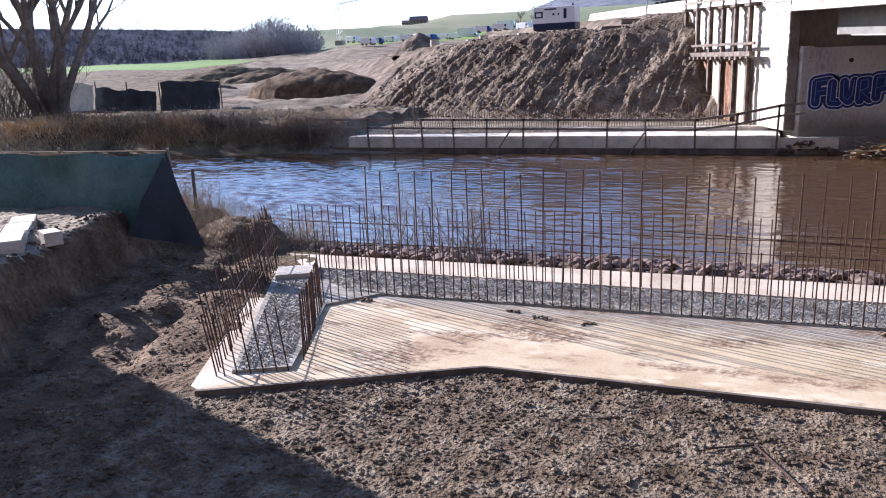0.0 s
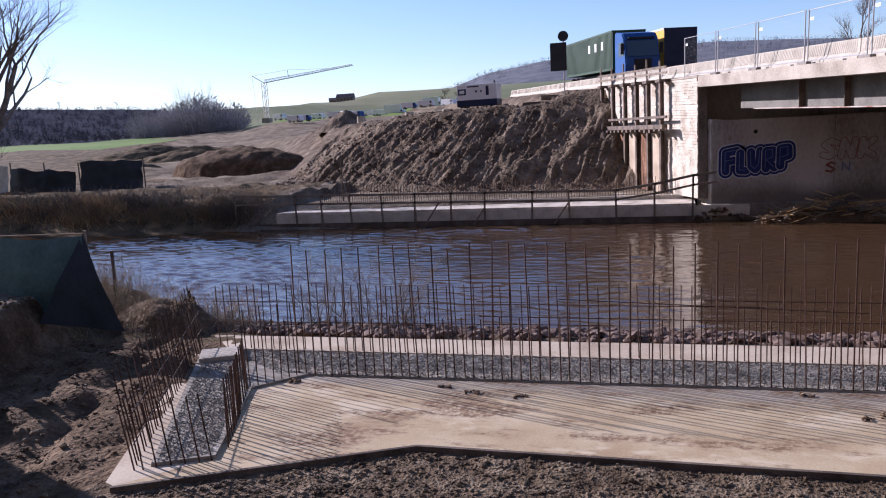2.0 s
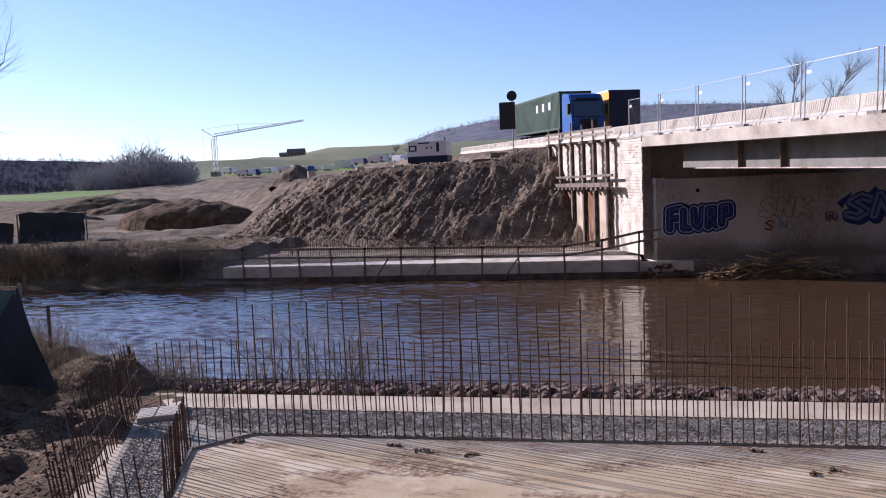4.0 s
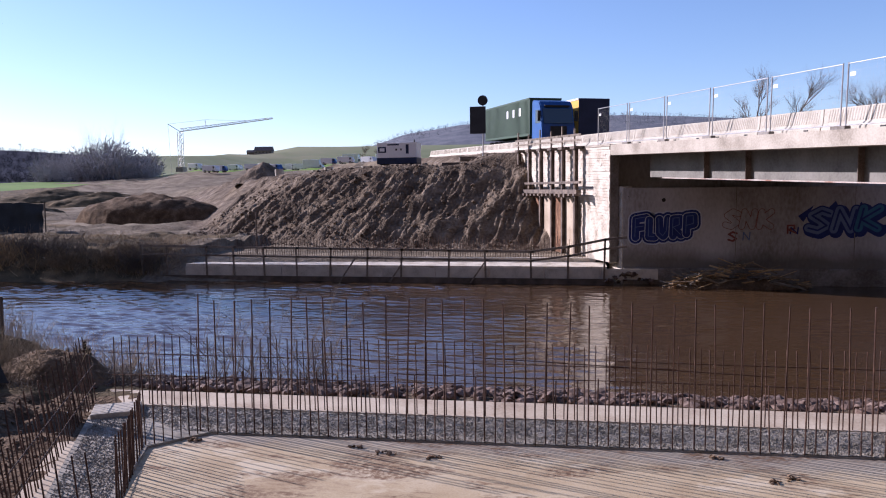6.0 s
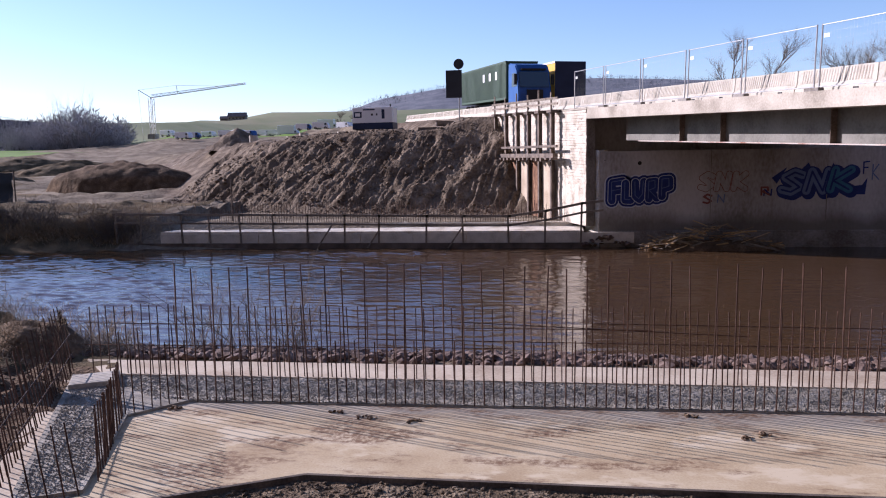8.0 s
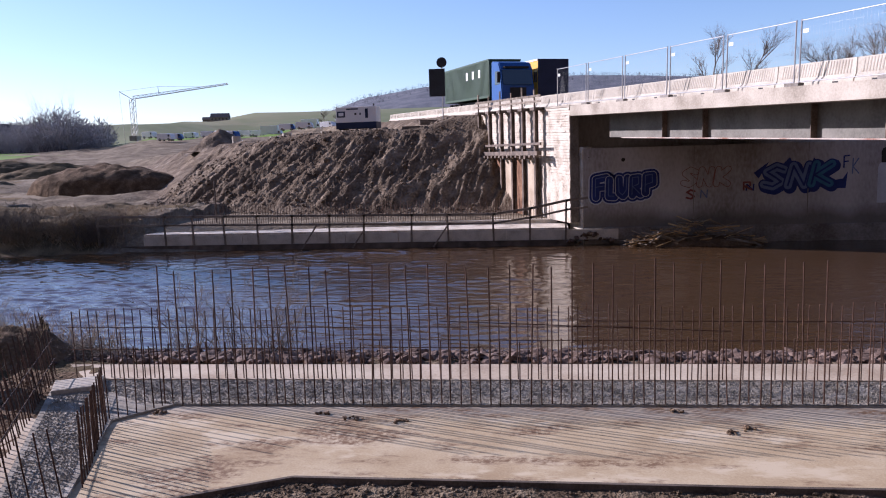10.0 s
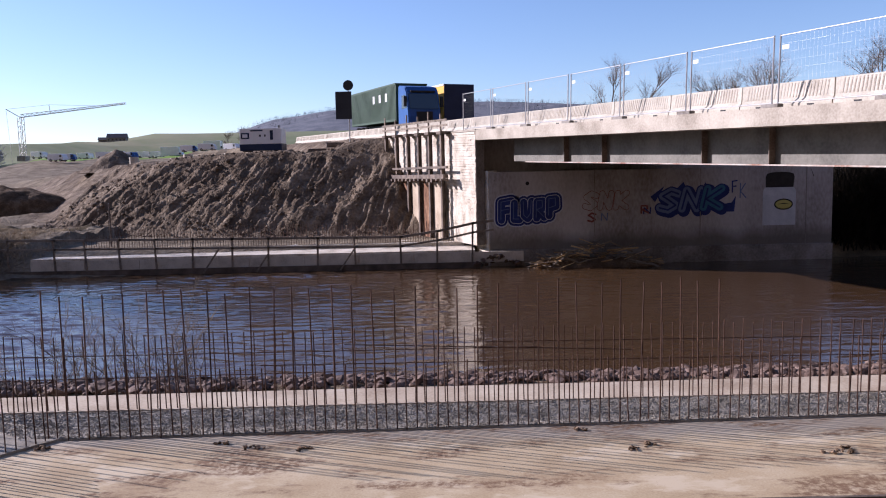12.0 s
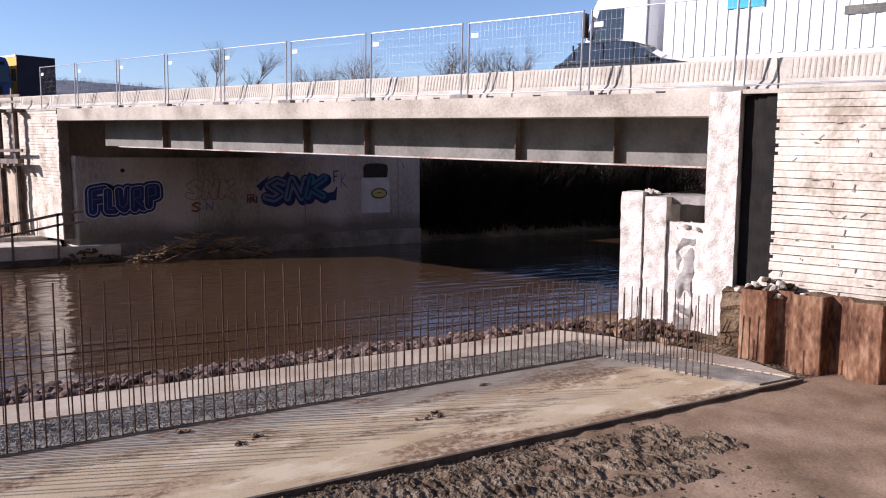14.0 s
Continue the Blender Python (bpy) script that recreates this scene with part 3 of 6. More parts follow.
# ---- the new abutment's footing ----
def build_slab():
    bm = bmesh.new()
    prism(bm, [(-6.47, 7.80), (-2.95, 9.66), (3.0, 9.66), (12.83, 9.75), (12.15, 12.6), (10.75, 12.75), (-6.55, 12.30), (-7.35, 12.748), (-6.64, 11.6), (-5.62, 8.78)], "z", -0.5, 0.0)
    foot = thing("footing", "muddy concrete footing with a roughened joint and rows of starter bars", "footing")
    part("base_slab", bm, M["slab"], foot, "mud-stained smooth concrete")
    bm = bmesh.new()
    prism(bm, [(-6.55, 12.302), (10.75, 12.752), (11.0, 13.9), (-8.35, 13.65), (-7.35, 12.75)], "z", -0.5, 0.03)
    bmesh.ops.subdivide_edges(bm, edges=[e for e in bm.edges], cuts=2)
    part("joint_strip", bm, M["rough"], foot, "rough exposed grey aggregate")
    bm = bmesh.new()
    prism(bm, [(10.76, 12.752), (11.45, 10.55), (11.9, 9.80), (12.72, 9.80), (12.25, 11.0), (11.01, 13.898)], "z", -0.5, 0.034)
    part("joint_strip", bm, M["rough"], foot, "rough exposed grey aggregate")
    bm = bmesh.new()
    prism(bm, [(-8.36, 13.652), (11.0, 13.902), (11.3, 14.95), (-9.3, 14.62)], "z", -0.5, 0.06)
    part("rear_kerb", bm, M["kerb"], foot, "pale pinkish concrete edge strip")
    bm = bmesh.new()
    prism(bm, [(11.012, 13.9), (12.252, 11.0), (12.722, 9.80), (12.84, 9.80), (12.95, 11.0), (12.45, 12.9), (11.31, 14.95)], "z", -0.5, 0.058)
    part("rear_kerb", bm, M["kerb"], foot, "pale pinkish concrete edge strip")
    # the roughened skin of the joint
    bm = bmesh.new()
    nu, nv = 330, 20
    grid = []
    for j in range(nv + 1):
        v = j / nv
        line = []
        for i in range(nu + 1):
            u = i / nu
            x = (1 - v) * (-6.55 + 17.3 * u) + v * (-8.33 + 19.32 * u)
            y = (1 - v) * (12.31 + 0.45 * u) + v * (13.64 + 0.25 * u)
            line.append(bm.verts.new((x, y, 0.040 + 0.012 * fbm(x, y, 7.0, 3, 4.0))))
        grid.append(line)
    for j in range(nv):
        for i in range(nu):
            bm.faces.new((grid[j][i], grid[j][i + 1], grid[j + 1][i + 1], grid[j + 1][i]))
    part("rough_skin", bm, M["rough"], foot, "rough exposed grey aggregate")
    bm = bmesh.new()
    prism(bm, [(-5.9, 12.316), (-6.60, 11.48), (-6.72, 11.75), (-7.6, 13.02), (-6.6, 12.31)], "z", -0.3, 0.044)
    part("joint_corner", bm, M["rough"], foot, "rough exposed grey aggregate")
    # the side wing: a rough strip between two cages, with a smooth block at its rear end
    bm = bmesh.new()
    prism(bm, [(-6.35, 8.4), (-5.6, 8.78), (-6.62, 11.6), (-7.75, 13.3), (-8.95, 13.6)], "z", -0.5, 0.05)
    part("wing_joint", bm, M["rough"], foot, "rough exposed grey aggregate")
    bm = bmesh.new()
    prism(bm, [(-6.66, 7.88), (-6.48, 7.80), (-5.60, 8.77), (-6.35, 8.38), (-8.96, 13.6), (-9.25, 14.5), (-9.5, 14.4)], "z", -0.5, 0.0)
    part("wing_edge", bm, M["kerb"], foot, "pale pinkish concrete edge strip")
    bm = boxmesh(-0.42, 0.42, -0.35, 0.35, 0, 0.14, bevel=0.02)
    ob = part("end_block", bm, M["concrete"], foot, "smooth grey concrete block")
    ob.matrix_basis = pose(-8.2, 13.15, 0.0, 0, 0, 28)
    # the edge boards
    for (a, b) in (((-6.47, 7.73), (-2.95, 9.59)), ((-2.95, 9.59), (3.0, 9.59)), ((3.0, 9.59), (12.9, 9.68))):
        a, b = Vector((*a, 0)), Vector((*b, 0))
        bm = boxmesh(0, (b - a).length, -0.03, 0.03, -0.35, 0.02, bevel=0.006)
        ob = part("edge_board", bm, M["darkwood"], foot, "dark wet formwork board")
        ob.matrix_basis = Matrix.Translation(a) @ Matrix.Rotation(math.atan2(b.y - a.y, b.x - a.x), 4, "Z")
    return foot


footing = build_slab()


def bar_mesh(h, r):
    """A ribbed bar as a thin six-sided rod with a slight bend."""
    bm = bmesh.new()
    rod(bm, (0, 0, -0.05), (0.004, 0.0, h * 0.5), r, 6)
    rod(bm, (0.004, 0.0, h * 0.5), (0, 0.006, h), r, 6)
    me = bpy.data.meshes.new("rebar")
    bm.to_mesh(me)
    bm.free()
    me.materials.append(M["rebar"])
    return me


def build_rebar():
    rng = random.Random(5)
    tall, short, mid, low = bar_mesh(2.38, 0.0128), bar_mesh(1.12, 0.0115), bar_mesh(1.38, 0.0105), bar_mesh(0.95, 0.0115)

    def row(name, label, a, b, step, pick, lean=0.0):
        cage = thing(name, label, "rebar", group="starter bars of the footing")
        a, b = Vector(a), Vector(b)
        n = max(2, round((b - a).length / step))
        for i in range(n + 1):
            p = a.lerp(b, i / n)
            me = pick(i, p)
            if me is None:
                continue
            m = Matrix.Translation((p.x + rng.uniform(-0.012, 0.012), p.y + rng.uniform(-0.015, 0.015), p.z)) @ Matrix.Rotation(lean, 4, "Y") @ Euler((rng.gauss(0, 0.012), rng.gauss(0, 0.012), rng.uniform(0, 6))).to_matrix().to_4x4()
            m = m @ Matrix.Diagonal((1, 1, rng.uniform(0.965, 1.02), 1))
            share("bar", me, cage, m)
        return cage

    front = row("rebar_row", "rusty upright starter bars, tall and short by turns", (-6.1, 12.33, 0), (10.65, 12.78, 0), 0.165,
                lambda i, p: (tall if i % 2 == 0 and p.x < 4.9 else (mid if p.x > 4.9 and i % 2 == 0 else short)))
    rear = row("rebar_row", "rusty upright starter bars with thin tie bars across", (-8.6, 13.72, 0.03), (10.9, 13.9, 0.03), 0.178, lambda i, p: mid)
    for (xa, za, xb, zb) in ((-8.7, 0.62, -0.5, 0.66), (-3.0, 0.80, 10.8, 0.72), (-8.7, 1.05, 2.0, 1.02), (1.0, 1.13, 10.8, 1.05), (-1.5, 1.14, 3.6, 0.93)):
        bm = bmesh.new()
        rod(bm, (xa, 13.70 + 0.0095 * (xa + 8.6), za), (xb, 13.70 + 0.0095 * (xb + 8.6), zb), 0.009, 5)
        part("tie_bar", bm, M["rebar"], rear)
    outer = row("rebar_row", "rusty leaning starter bars of the side wing", (-6.52, 8.25, 0), (-9.15, 13.9, 0), 0.165, lambda i, p: (mid if i % 2 else low), -0.15)
    inner = row("rebar_row", "rusty short starter bars of the side wing", (-5.62, 9.15, 0), (-6.62, 11.4, 0), 0.135, lambda i, p: low)
    row("rebar_row", "rusty starter bars round the footing's inner corner", (-6.08, 12.2, 0.03), (-6.62, 11.5, 0.03), 0.14, lambda i, p: short if i % 2 else mid)
    for z in (0.35, 0.75):
        bm = bmesh.new()
        rod(bm, (-6.5, 8.28, z), (-9.1, 13.85, z + 0.05), 0.009, 5)
        part("tie_bar", bm, M["rebar"], outer)
    row("rebar_row", "rusty starter bars at the wing's front end", (-6.4, 8.3, 0), (-5.6, 8.72, 0), 0.18, lambda i, p: low, -0.12)
    row("rebar_row", "rusty starter bars of the far side return", (10.75, 12.7, 0), (11.42, 10.55, 0), 0.15, lambda i, p: mid if i % 2 else low)
    row("rebar_row", "rusty starter bars before the old pillar", (11.0, 13.85, 0.03), (12.15, 11.1, 0.03), 0.16, lambda i, p: mid)


build_rebar()


def build_aggregate():
    """Loose aggregate standing proud of the roughened joint and of the wing."""
    rng = random.Random(31)
    V, F = [], []
    tet = ((0, 0, 1.0), (0.95, 0, -0.3), (-0.5, 0.85, -0.3), (-0.5, -0.8, -0.3))
    for i in range(30000):
        r = rng.uniform(0.009, 0.024)
        if i < 24500:
            u, v = rng.random(), rng.random()
            x = (1 - v) * (-6.55 + 17.3 * u) + v * (-8.33 + 19.32 * u)
            y = (1 - v) * (12.31 + 0.45 * u) + v * (13.64 + 0.25 * u)
            z = 0.044
        else:
            u, v = rng.random(), rng.random()
            x = (1 - v) * (-6.3 - 2.5 * u) + v * (-5.66 - 1.9 * u)
            y = (1 - v) * (8.45 + 5.1 * u) + v * (8.82 + 4.3 * u)
            z = 0.052
        a = rng.uniform(0, 6.28)
        c, d = math.cos(a) * r, math.sin(a) * r
        k = len(V)
        h = rng.uniform(0.5, 1.1) * r
        V += [(x + p * c - q * d, y + p * d + q * c, z + w * h) for (p, q, w) in tet]
        F += [(k, k + 1, k + 2), (k, k + 2, k + 3), (k, k + 3, k + 1)]
    me = bpy.data.meshes.new("aggregate")
    me.from_pydata(V, [], F)
    me.materials.append(M["rough"])
    ob = new("aggregate", me)
    ob.parent = footing
    tagged(ob, kind="stuff")


build_aggregate()


def stone_mesh(rng, size):
    bm = bmesh.new()
    bmesh.ops.create_icosphere(bm, subdivisions=1, radius=size)
    for v in bm.verts:
        v.co *= rng.uniform(0.72, 1.15)
        v.co.z *= 0.62
        v.co.x *= 1.25
    me = bpy.data.meshes.new("stone")
    bm.to_mesh(me)
    bm.free()
    me.materials.append(M["stone"])
    return me


def build_riprap():
    rng = random.Random(8)
    kinds = [stone_mesh(rng, s) for s in (0.07, 0.085, 0.10, 0.12, 0.14, 0.17)]
    heap = thing("riprap", "brown broken stones along the water's edge", "riprap")
    verts, faces = [], []
    count = 0
    for i in range(2100):
        x = rng.uniform(-10.6, 13.2)
        y = 14.9 + rng.random() ** 0.8 * 2.5 + 0.01 * x
        z = -0.02 - 0.27 * sm(15.0, 16.8, y) - 0.55 * sm(16.6, 17.5, y) + rng.uniform(0.0, 0.09)
        me = rng.choice(kinds)
        m = Matrix.Translation((x, y, z)) @ Euler((rng.uniform(-0.5, 0.5), rng.uniform(-0.5, 0.5), rng.uniform(0, 6.3))).to_matrix().to_4x4()
        if count < 290 and 15.6 < y < 17.0 and -4 < x < 13:
            share("stone", me, heap, m)
            count += 1
        else:
            base = len(verts)
            verts += [tuple(m @ v.co) for v in me.vertices]
            faces += [tuple(base + k for k in p.vertices) for p in me.polygons]
    me = bpy.data.meshes.new("stone_bed")
    me.from_pydata(verts, [], faces)
    me.materials.append(M["stone"])
    ob = new("stone_bed", me)
    ob.parent = heap
    tagged(ob, kind="stuff")


build_riprap()


# ---- the bridge ----
def deckpart(name, bm, mat, parent, label="", m=None):
    bmesh.ops.transform(bm, matrix=m or DECK, verts=bm.verts)
    bmesh.ops.recalc_face_normals(bm, faces=bm.faces)
    return part(name, bm, mat, parent, label)


SPAN = 30.6


def build_bridge():
    br = thing("bridge", "old road bridge with a concrete deck on grey steel girders", "bridge")
    # deck with its edge beam
    bm = bmesh.new()
    prism(bm, [(0.0, 0.0), (0.0, -0.52), (0.12, -0.55), (0.7, -0.46), (10.6, -0.46), (11.3, -0.55), (11.3, 0.0), (10.9, 0.03), (0.5, 0.03)], "x", -0.1, SPAN)
    deckpart("deck", bm, M["concrete"], br, "weathered pale concrete deck and edge beam")
    bm = boxmesh(-40, 75, 1.25, 10.2, 0.034, 0.06)
    deckpart("carriageway", bm, M["asphalt"], br, "grey asphalt")
    for n in (1.5, 4.3, 7.1, 9.8):
        z0, z1 = -1.66, -0.462
        bm = boxmesh(0.5, SPAN - 1.6, n - 0.012, n + 0.012, z0 + 0.02, z1)
        web = deckpart("girder", bm, M["steelgrey"], br, "grey painted steel girder")
        bm = boxmesh(0.5, SPAN - 3.2, n - 0.30, n + 0.30, z0 - 0.02, z0 + 0.02)
        deckpart("flange", bm, M["rustedge"], web, "flaking light paint over rust")
        for s in (2.9, 5.9, 11.8, 14.8, 20.8, 23.8):
            bm = boxmesh(s - 0.012, s + 0.012, n - 0.26, n - 0.013, z0 + 0.021, z1)
            deckpart("stiffener", bm, M["hbeam"], web)
    # bearings and cross wall at the far end
    for n in (1.5, 4.3, 7.1, 9.8):
        bm = boxmesh(SPAN - 2.6, SPAN - 1.4, n + 0.02, n + 0.5, -1.66, -0.463, bevel=0.03)
        deckpart("bearing_block", bm, M["darkcon"], br)
    return br


build_bridge()


def build_barriers():
    L, g = 3.4, 0.045
    prof = [(-0.30, 0.0), (-0.30, 0.08), (-0.19, 0.24), (-0.10, 0.72), (0.10, 0.72), (0.19, 0.24), (0.30, 0.08), (0.30, 0.0)]
    proto = thing("concrete_barrier", "cream concrete safety barrier segment with slanted ends", "barrier", group="barriers along the road")
    bm = bmesh.new()
    prism(bm, prof, "x", 0.0, L)
    for v in bm.verts:
        if v.co.x > 1:
            v.co.x += 0.16 * v.co.z
        else:
            v.co.x += 0.16 * v.co.z + g
    part("body", bm, M["barrier"], proto)
    # shallow upright grooves along the face
    bm = bmesh.new()
    k = 26
    for i in range(k):
        x = 0.25 + (L - 0.5) * i / (k - 1)
        box(bm, x - 0.022, x + 0.022, -0.008, 0.008, -0.21, 0.21, m=Matrix.Translation((0.08, 0.148, 0.47)) @ Matrix.Rotation(radians(10.6), 4, "X"))
    part("groove_panel", bm, M["concrete"], proto)
    # solid black boxes stand in for the shade inside the lifting slots
    for x in (0.75, 2.65):
        bm = boxmesh(x - 0.12, x + 0.12, -0.302, 0.302, 0.0, 0.06)
        part("lifting_slot", bm, M["black"], proto)
    proto.matrix_basis = onbridge(-1.2, 0.95, 0.03)
    for i in range(-6, 24):
        s = -1.2 + i * L
        if i == 0:
            continue
        copy_thing(proto, onbridge(s, 0.95, 0.03 + (0.0 if s < SPAN else 0.0)))
    for i in range(-5, 24):
        copy_thing(proto, onbridge(-1.2 + i * L, 10.5, 0.03))


build_barriers()


def build_fence():
    W, H = 3.55, 2.02
    proto = thing("site_fence", "galvanised mesh site fence panel on the bridge's edge", "fence", group="site fence on the bridge")
    for x in (0.04, W - 0.04):
        bm = bmesh.new()
        rod(bm, (x, 0, 0.0), (x, 0, H), 0.024, 8)
        part("post", bm, M["galv"], proto)
    for z in (0.12, H - 0.03):
        bm = bmesh.new()
        rod(bm, (0.04, 0, z), (W - 0.04, 0, z), 0.017, 6)
        part("rail", bm, M["galv"], proto)
    bm = bmesh.new()
    for i in range(1, 27):
        x = 0.04 + (W - 0.08) * i / 27
        box(bm, x - 0.0009, x + 0.0009, -0.0009, 0.0009, 0.12, H - 0.03)
    for i in range(1, 8):
        z = 0.12 + (H - 0.15) * i / 8
        box(bm, 0.04, W - 0.04, -0.001, 0.001, z - 0.001, z + 0.001)
    part("mesh", bm, M["galv"], proto)
    bm = boxmesh(W - 0.34, W - 0.10, -0.02, -0.014, H - 0.42, H - 0.30)
    part("tag", bm, M["white"], proto, "small white tag plate")
    bm = boxmesh(-0.30, 0.34, -0.10, 0.13, -0.02, 0.09, bevel=0.02)
    part("foot", bm, M["darkcon"], proto, "dark block foot")
    first = True
    for k in range(-4, 9):
        s = -0.39 + 3.7 * k
        m = onbridge(s, 0.25, 0.02)
        if first:
            proto.matrix_basis = m
            first = False
        else:
            copy_thing(proto, m)


build_fence()


# ---- abutments ----
def rough_box(x0, x1, y0, y1, z0, z1, step, amp, seed):
    """A block whose faces are hacked uneven."""
    bm = bmesh.new()
    box(bm, x0, x1, y0, y1, z0, z1)
    n = max(1, int(max(x1 - x0, y1 - y0, z1 - z0) / step))
    bmesh.ops.subdivide_edges(bm, edges=bm.edges[:], cuts=min(n, 24), use_grid_fill=True)
    for v in bm.verts:
        p = v.co
        v.co = p + Vector((noise.noise((p.x * 5 + seed, p.y * 5, p.z * 5)), noise.noise((p.x * 5, p.y * 5 + seed, p.z * 5)), noise.noise((p.x * 5, p.y * 5, p.z * 5 + seed)))) * amp
    return bm


def build_near_abutment():
    ab = thing("near_abutment", "hacked-off white abutment block and column under the deck", "abutment")
    z0 = DECK_Z
    for args, mat, name in (
            ((1.52, 2.05, 0.0, 0.85, -1.5, 3.26), "whitecon", "end_block"),
            ((0.95, 1.47, 0.03, 0.85, -1.5, 3.16), "whitecon", "end_block"),
            ((0.05, 0.95, 0.35, 11.0, -1.5, 2.35), "whitecon", "bench"),
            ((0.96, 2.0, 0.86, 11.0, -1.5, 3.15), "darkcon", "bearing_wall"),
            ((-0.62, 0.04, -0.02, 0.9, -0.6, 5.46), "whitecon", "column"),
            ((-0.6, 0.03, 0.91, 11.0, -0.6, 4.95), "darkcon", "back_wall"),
            ((0.05, 0.94, 0.1, 0.34, -0.6, 2.6), "whitecon", "broken_face")):
        bm = rough_box(*args, 0.13, 0.022 if mat == "whitecon" else 0.02, 3.0)
        mat = "hacked" if mat == "whitecon" else mat
        bmesh.ops.transform(bm, matrix=BRIDGE, verts=bm.verts)
        bmesh.ops.recalc_face_normals(bm, faces=bm.faces)
        part(name, bm, M[mat], ab)
    bm = rough_box(0.30, 0.70, 0.085, 0.2, -0.4, 2.25, 0.09, 0.07, 5.0)
    bmesh.ops.transform(bm, matrix=BRIDGE, verts=bm.verts)
    bmesh.ops.recalc_face_normals(bm, faces=bm.faces)
    part("dark_scar", bm, M["darkcon"], ab, "dark scar on the broken face")
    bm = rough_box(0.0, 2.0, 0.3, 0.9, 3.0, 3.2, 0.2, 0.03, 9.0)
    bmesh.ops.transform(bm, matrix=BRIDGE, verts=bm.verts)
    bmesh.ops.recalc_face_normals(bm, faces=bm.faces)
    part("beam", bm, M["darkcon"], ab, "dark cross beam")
    # a black strip fills the gap between column and wing wall
    bm = bmesh.new()
    for (a, b, n) in ((-1.34, -1.12, 0.10), (-1.12, -0.92, 0.16), (-0.92, -0.64, 0.22)):
        box(bm, a, b, n, n + 0.4, 0.3, 5.36, bevel=0.02)
    for i in range(24):
        z = 1.3 + i * 0.165
        box(bm, -1.42, -1.32, 0.0, 0.14, z, z + 0.075)
    bmesh.ops.transform(bm, matrix=BRIDGE, verts=bm.verts)
    bmesh.ops.recalc_face_normals(bm, faces=bm.faces)
    part("joint_sheet", bm, M["rubber"], ab, "black ribbed strip filling the gap")


build_near_abutment()


def board_wall(name, label, s0, s1, zlo, ztop, mat, n0=0.0):
    """A wing wall of horizontal cast boards, each course its own piece; ztop(s) gives its upper edge."""
    w = thing(name, label, "wing wall")
    bm = bmesh.new()
    v = []
    for (n, _) in ((n0 + 0.05, 0), (n0 + 0.5, 0)):
        v.append([bm.verts.new((s0, n, zlo)), bm.verts.new((s1, n, zlo)), bm.verts.new((s1, n, ztop(s1) - 0.02)), bm.verts.new((s0, n, ztop(s0) - 0.02))])
    a, b = v
    bm.faces.new(a)
    bm.faces.new(b[::-1])
    for i in range(4):
        bm.faces.new((a[i], b[i], b[(i + 1) % 4], a[(i + 1) % 4]))
    bmesh.ops.transform(bm, matrix=BRIDGE, verts=bm.verts)
    bmesh.ops.recalc_face_normals(bm, faces=bm.faces)
    part("core", bm, M["darkcon"], w)
    rng = random.Random(int(s0 * 10) + 77)
    z, k = zlo, 0
    slope = (ztop(s1) - ztop(s0)) / (s1 - s0)
    while z < ztop((s0 + s1) / 2) - 0.05:
        h = rng.choice((0.13, 0.155, 0.175))
        bm = bmesh.new()
        m = 46
        lean = rng.uniform(-0.02, 0.012)
        prev = None
        for i in range(m + 1):
            s = s0 + (s1 - s0) * i / m
            t = slope * (s - (s0 + s1) / 2) * min(1, (z - zlo) / 2.5)
            j = rng.uniform(-0.014, 0.014) + lean
            ring = [bm.verts.new((s, n0 + 0.052, z + t)), bm.verts.new((s, n0 - 0.012 + j, z + t + 0.003)), bm.verts.new((s, n0 - 0.008 + j, z + t + h - 0.005 + rng.uniform(-0.010, 0.004))), bm.verts.new((s, n0 + 0.052, z + t + h - 0.003))]
            if prev:
                for q in range(3):
                    bm.faces.new((prev[q], prev[q + 1], ring[q + 1], ring[q]))
            else:
                bm.faces.new(ring)
            prev = ring
        bm.faces.new(prev[::-1])
        bmesh.ops.transform(bm, matrix=BRIDGE, verts=bm.verts)
        bmesh.ops.recalc_face_normals(bm, faces=bm.faces)
        part("course", bm, mat, w)
        z += h
    # dark chips and nicks along the joints
    bm = bmesh.new()
    for i in range(int(17 * (s1 - s0))):
        s = rng.uniform(s0 + 0.1, s1 - 0.2)
        zz = rng.uniform(zlo + 0.2, ztop(s) - 0.15)
        l, a = rng.uniform(0.03, 0.16), rng.choice((0, 0, 0.7, -0.6, 1.4))
        box(bm, -l / 2, l / 2, -0.004, 0.004, -0.009, 0.009, m=Matrix.Translation((s, n0 - 0.034, zz)) @ Matrix.Rotation(a, 4, "Y"))
    bmesh.ops.transform(bm, matrix=BRIDGE, verts=bm.verts)
    tagged(part("chipping", bm, M["darkcon"], w, "dark nicks along the joints"), kind="stuff")
    return w


board_wall("wing_wall", "near white wing wall of board-marked courses", -14.0, -1.36, 0.9, lambda s: DECK_Z + GRADE * s - 0.08, M["whitecon"])
board_wall("wing_wall", "far white wing wall of board-marked courses", SPAN + 0.05, 46.0, 0.2, lambda s: DECK_Z + GRADE * s - 0.05, M["whitecon"])


def build_cap(s0, s1, name):
    bm = boxmesh(s0, s1, -0.02, 11.2, -0.06, 0.03)
    structure(deckpart(name, bm, M["concrete"], None), "concrete edge of the road behind the wing wall", "road edge")


build_cap(-14.0, -0.66, "road_edge")
build_cap(SPAN + 0.02, 75.0, "road_edge")


